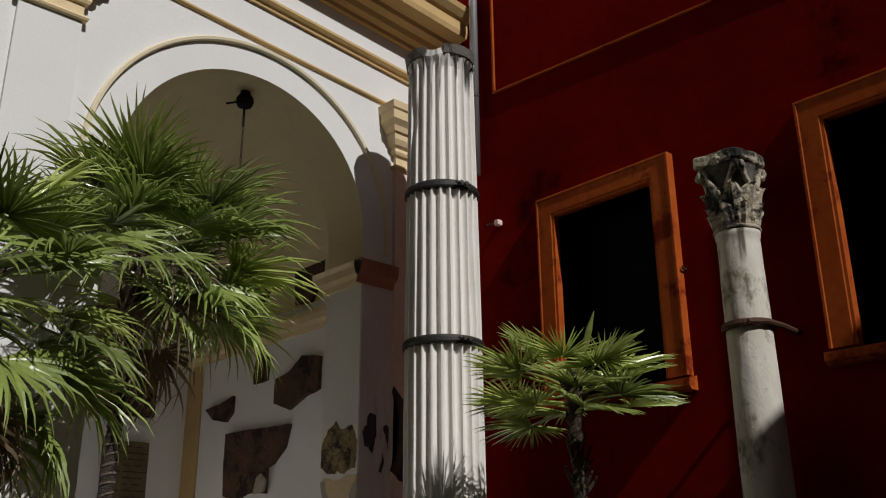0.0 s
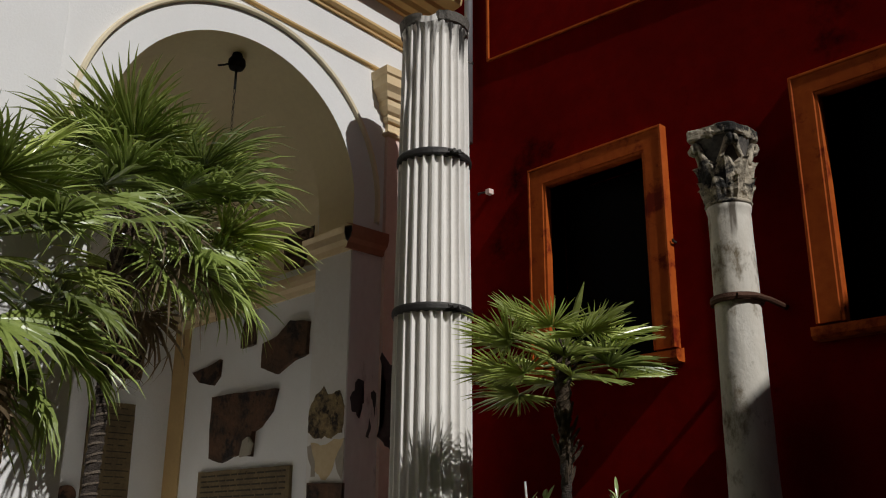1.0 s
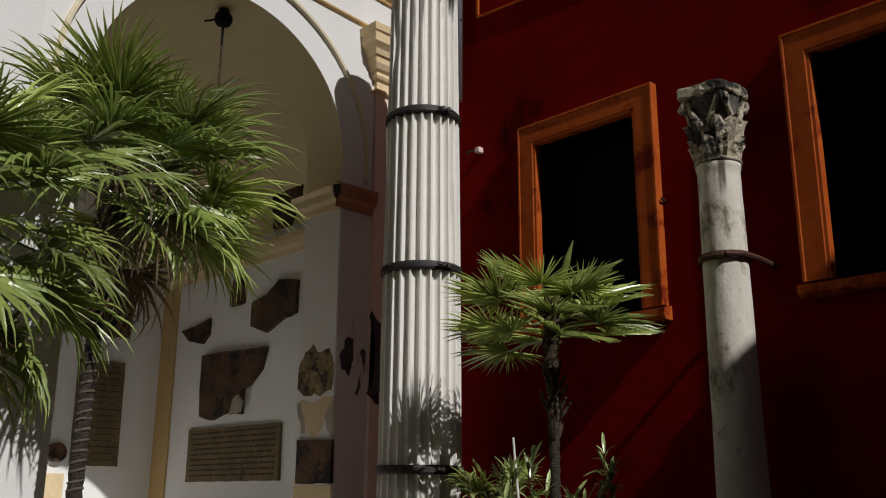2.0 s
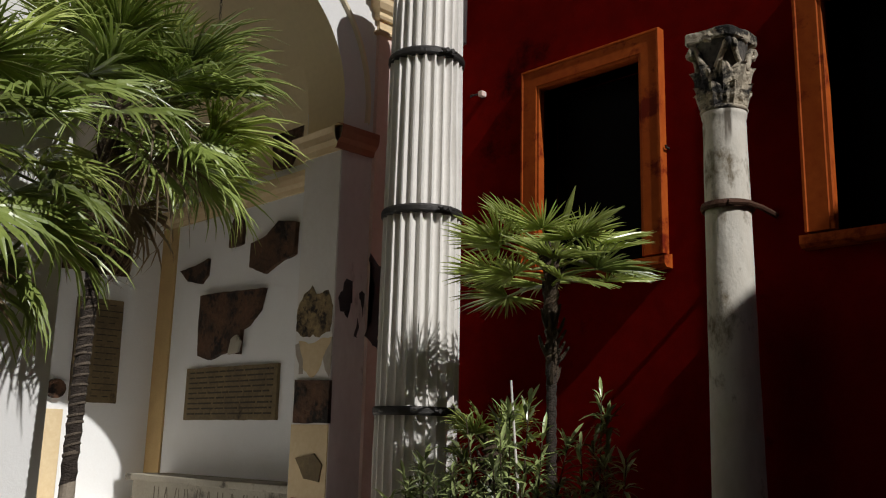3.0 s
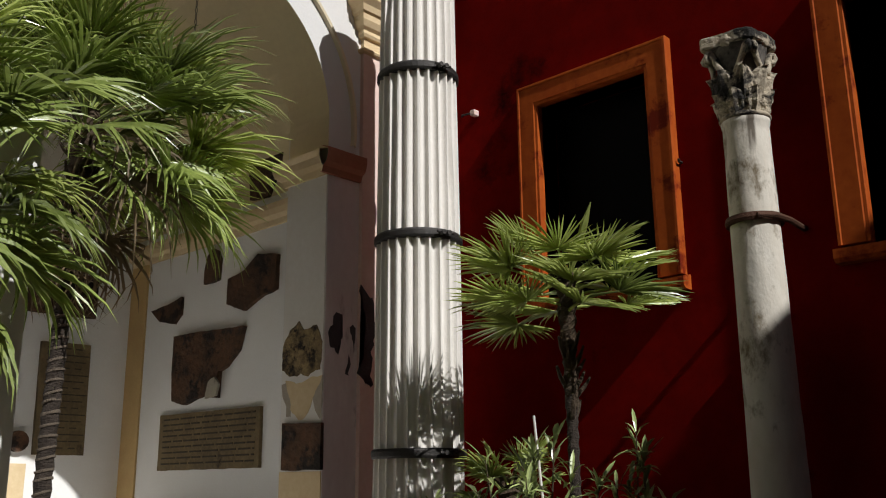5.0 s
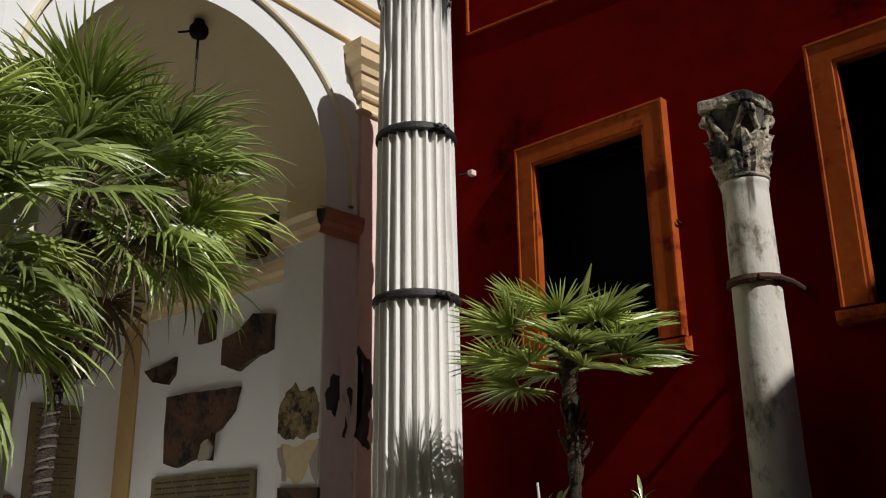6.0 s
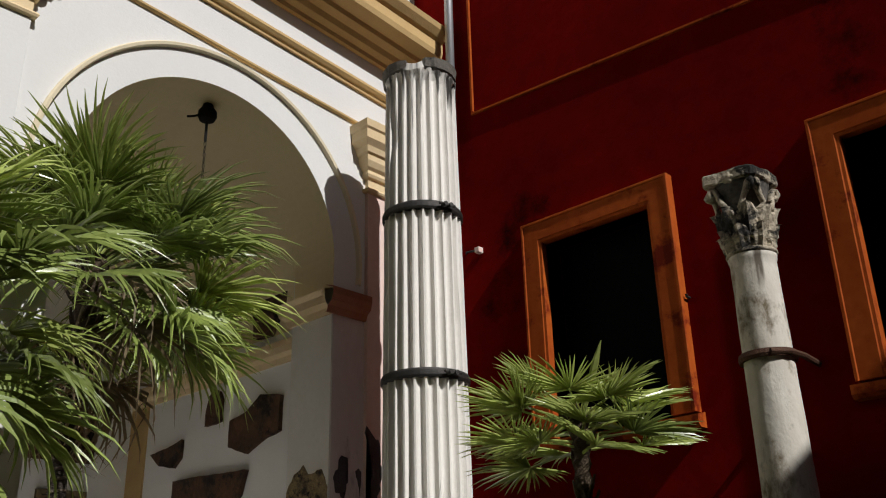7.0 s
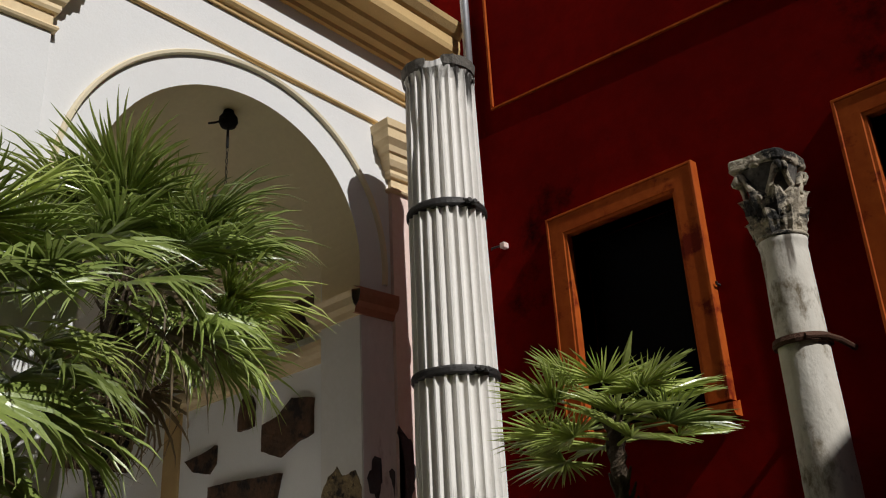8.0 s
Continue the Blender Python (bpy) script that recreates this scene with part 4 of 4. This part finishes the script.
# ---- oleander shrubs ----
def branch_mesh(seed, h):
    """A leafy shoot that rises h from the origin: its stem and its leaves."""
    r = random.Random(seed)
    wood, leaf = bmesh.new(), bmesh.new()
    tip, mid = Vector((r.uniform(-0.05, 0.05), r.uniform(-0.05, 0.05), h)), Vector((r.uniform(-0.05, 0.05), 0, h * 0.5))
    tube(wood, [(0, 0, 0), mid, tip], [0.012, 0.009, 0.004], 5)
    for q in range(44):
        t = r.random() ** 0.7
        o = mid.lerp(tip, t)
        b = r.uniform(0, 6.28)
        d = Vector((math.cos(b), math.sin(b), r.uniform(-0.5, 0.8) + 0.6 * t)).normalized()
        side = d.cross(Vector((0, 0, 1))).normalized()
        ln, wd = r.uniform(0.10, 0.19), r.uniform(0.011, 0.019)
        dn = Vector((0, 0, -0.04))
        rows = [(o, 0.15), (o + d * ln * 0.35, 1.0), (o + d * ln * 0.72 + dn * 0.5, 0.8), (o + d * ln + dn, 0.05)]
        vs = [(leaf.verts.new(c - side * wd * m), leaf.verts.new(c + Vector((0, 0, -0.004 * m))), leaf.verts.new(c + side * wd * m)) for c, m in rows]
        for u, v in zip(vs, vs[1:]):
            leaf.faces.new((u[0], u[1], v[1], v[0]))
            leaf.faces.new((u[1], u[2], v[2], v[1]))
    out = []
    for name, bm, mat in (("branch", wood, FIBRE), ("foliage", leaf, SHRUB)):
        me = bpy.data.meshes.new(name)
        bm.to_mesh(me)
        bm.free()
        me.materials.append(mat)
        out.append(me)
    return out


SHOOTS = [branch_mesh(60 + k, 1.0) for k in range(7)]


def shrub(x, y, h, w, stems, seed, label):
    r = random.Random(seed)
    s = thing("shrub", pose(x, y, 0), label, "shrub", "garden shrubs")
    for k in range(stems):
        a, rad = r.uniform(0, 360), math.sqrt(r.random())
        top = h * r.uniform(0.6, 1.0) * (1 - 0.3 * rad * rad)
        tilt = math.degrees(math.atan2(w * rad, top))
        wood, leaf = SHOOTS[k % 7]
        br = new("branch", wood)
        br.parent = s
        br.matrix_basis = pose(0, 0, 0, 0, 0, a) @ pose(0.08 * rad, 0, 0, 0, tilt, r.uniform(0, 360)) @ Matrix.Diagonal((1, 1, top, 1))
        fo = new("foliage", leaf)
        fo.parent = br
    return s


shrub(-0.20, -1.85, 1.95, 0.75, 44, 21, "dense oleander with narrow glossy leaves")
shrub(-1.15, -1.85, 1.62, 0.55, 34, 22, "oleander bush in front of the fluted column")
shrub(0.50, -1.75, 2.25, 0.18, 9, 23, "thin upright oleander shoots")
stick = thing("garden_cane", pose(-0.05, -2.0, 0.0), "pale bare cane standing among the shrubs", "cane")
part("cane", tube(bmesh.new(), [(0.08, 0, 0), (0.04, 0, 1.2), (-0.04, 0, 2.05)], [0.011, 0.010, 0.008], 7), MARBLE, stick)

# ---- unseen walls added to cast shade and hold back skylight ----
def wing(name, x0, x1, y0, y1, h, label):
    w = tagged(part(name, boxed(x0, x1, y0, y1, 0, h), OUTER), label, "wall", kind="structure")
    return w


# unseen block; its top is set from the shadow edge on the plain column
EX = 9.0
EH = 2.56 + (EX - 1.04) * 0.885
bm = bmesh.new()
prism(bm, [(EX, -30, 0), (EX, 3, 0), (EX, 3, EH + 1.4), (EX, 1.0, EH + 1.2), (EX, -7.0, EH - 2.2), (EX, -30, EH - 2.2)], (6, 0, 0))
tagged(part("wall_east", bm, OUTER), "unseen sloped-top block added to cast the shadow at the lower right", "wall", kind="structure")
# added out of view to darken the red wall's ambient light
wing("wall_south", -16, EX, -11.5, -9.5, 13.0, "unseen wall added behind the camera to cut skylight")
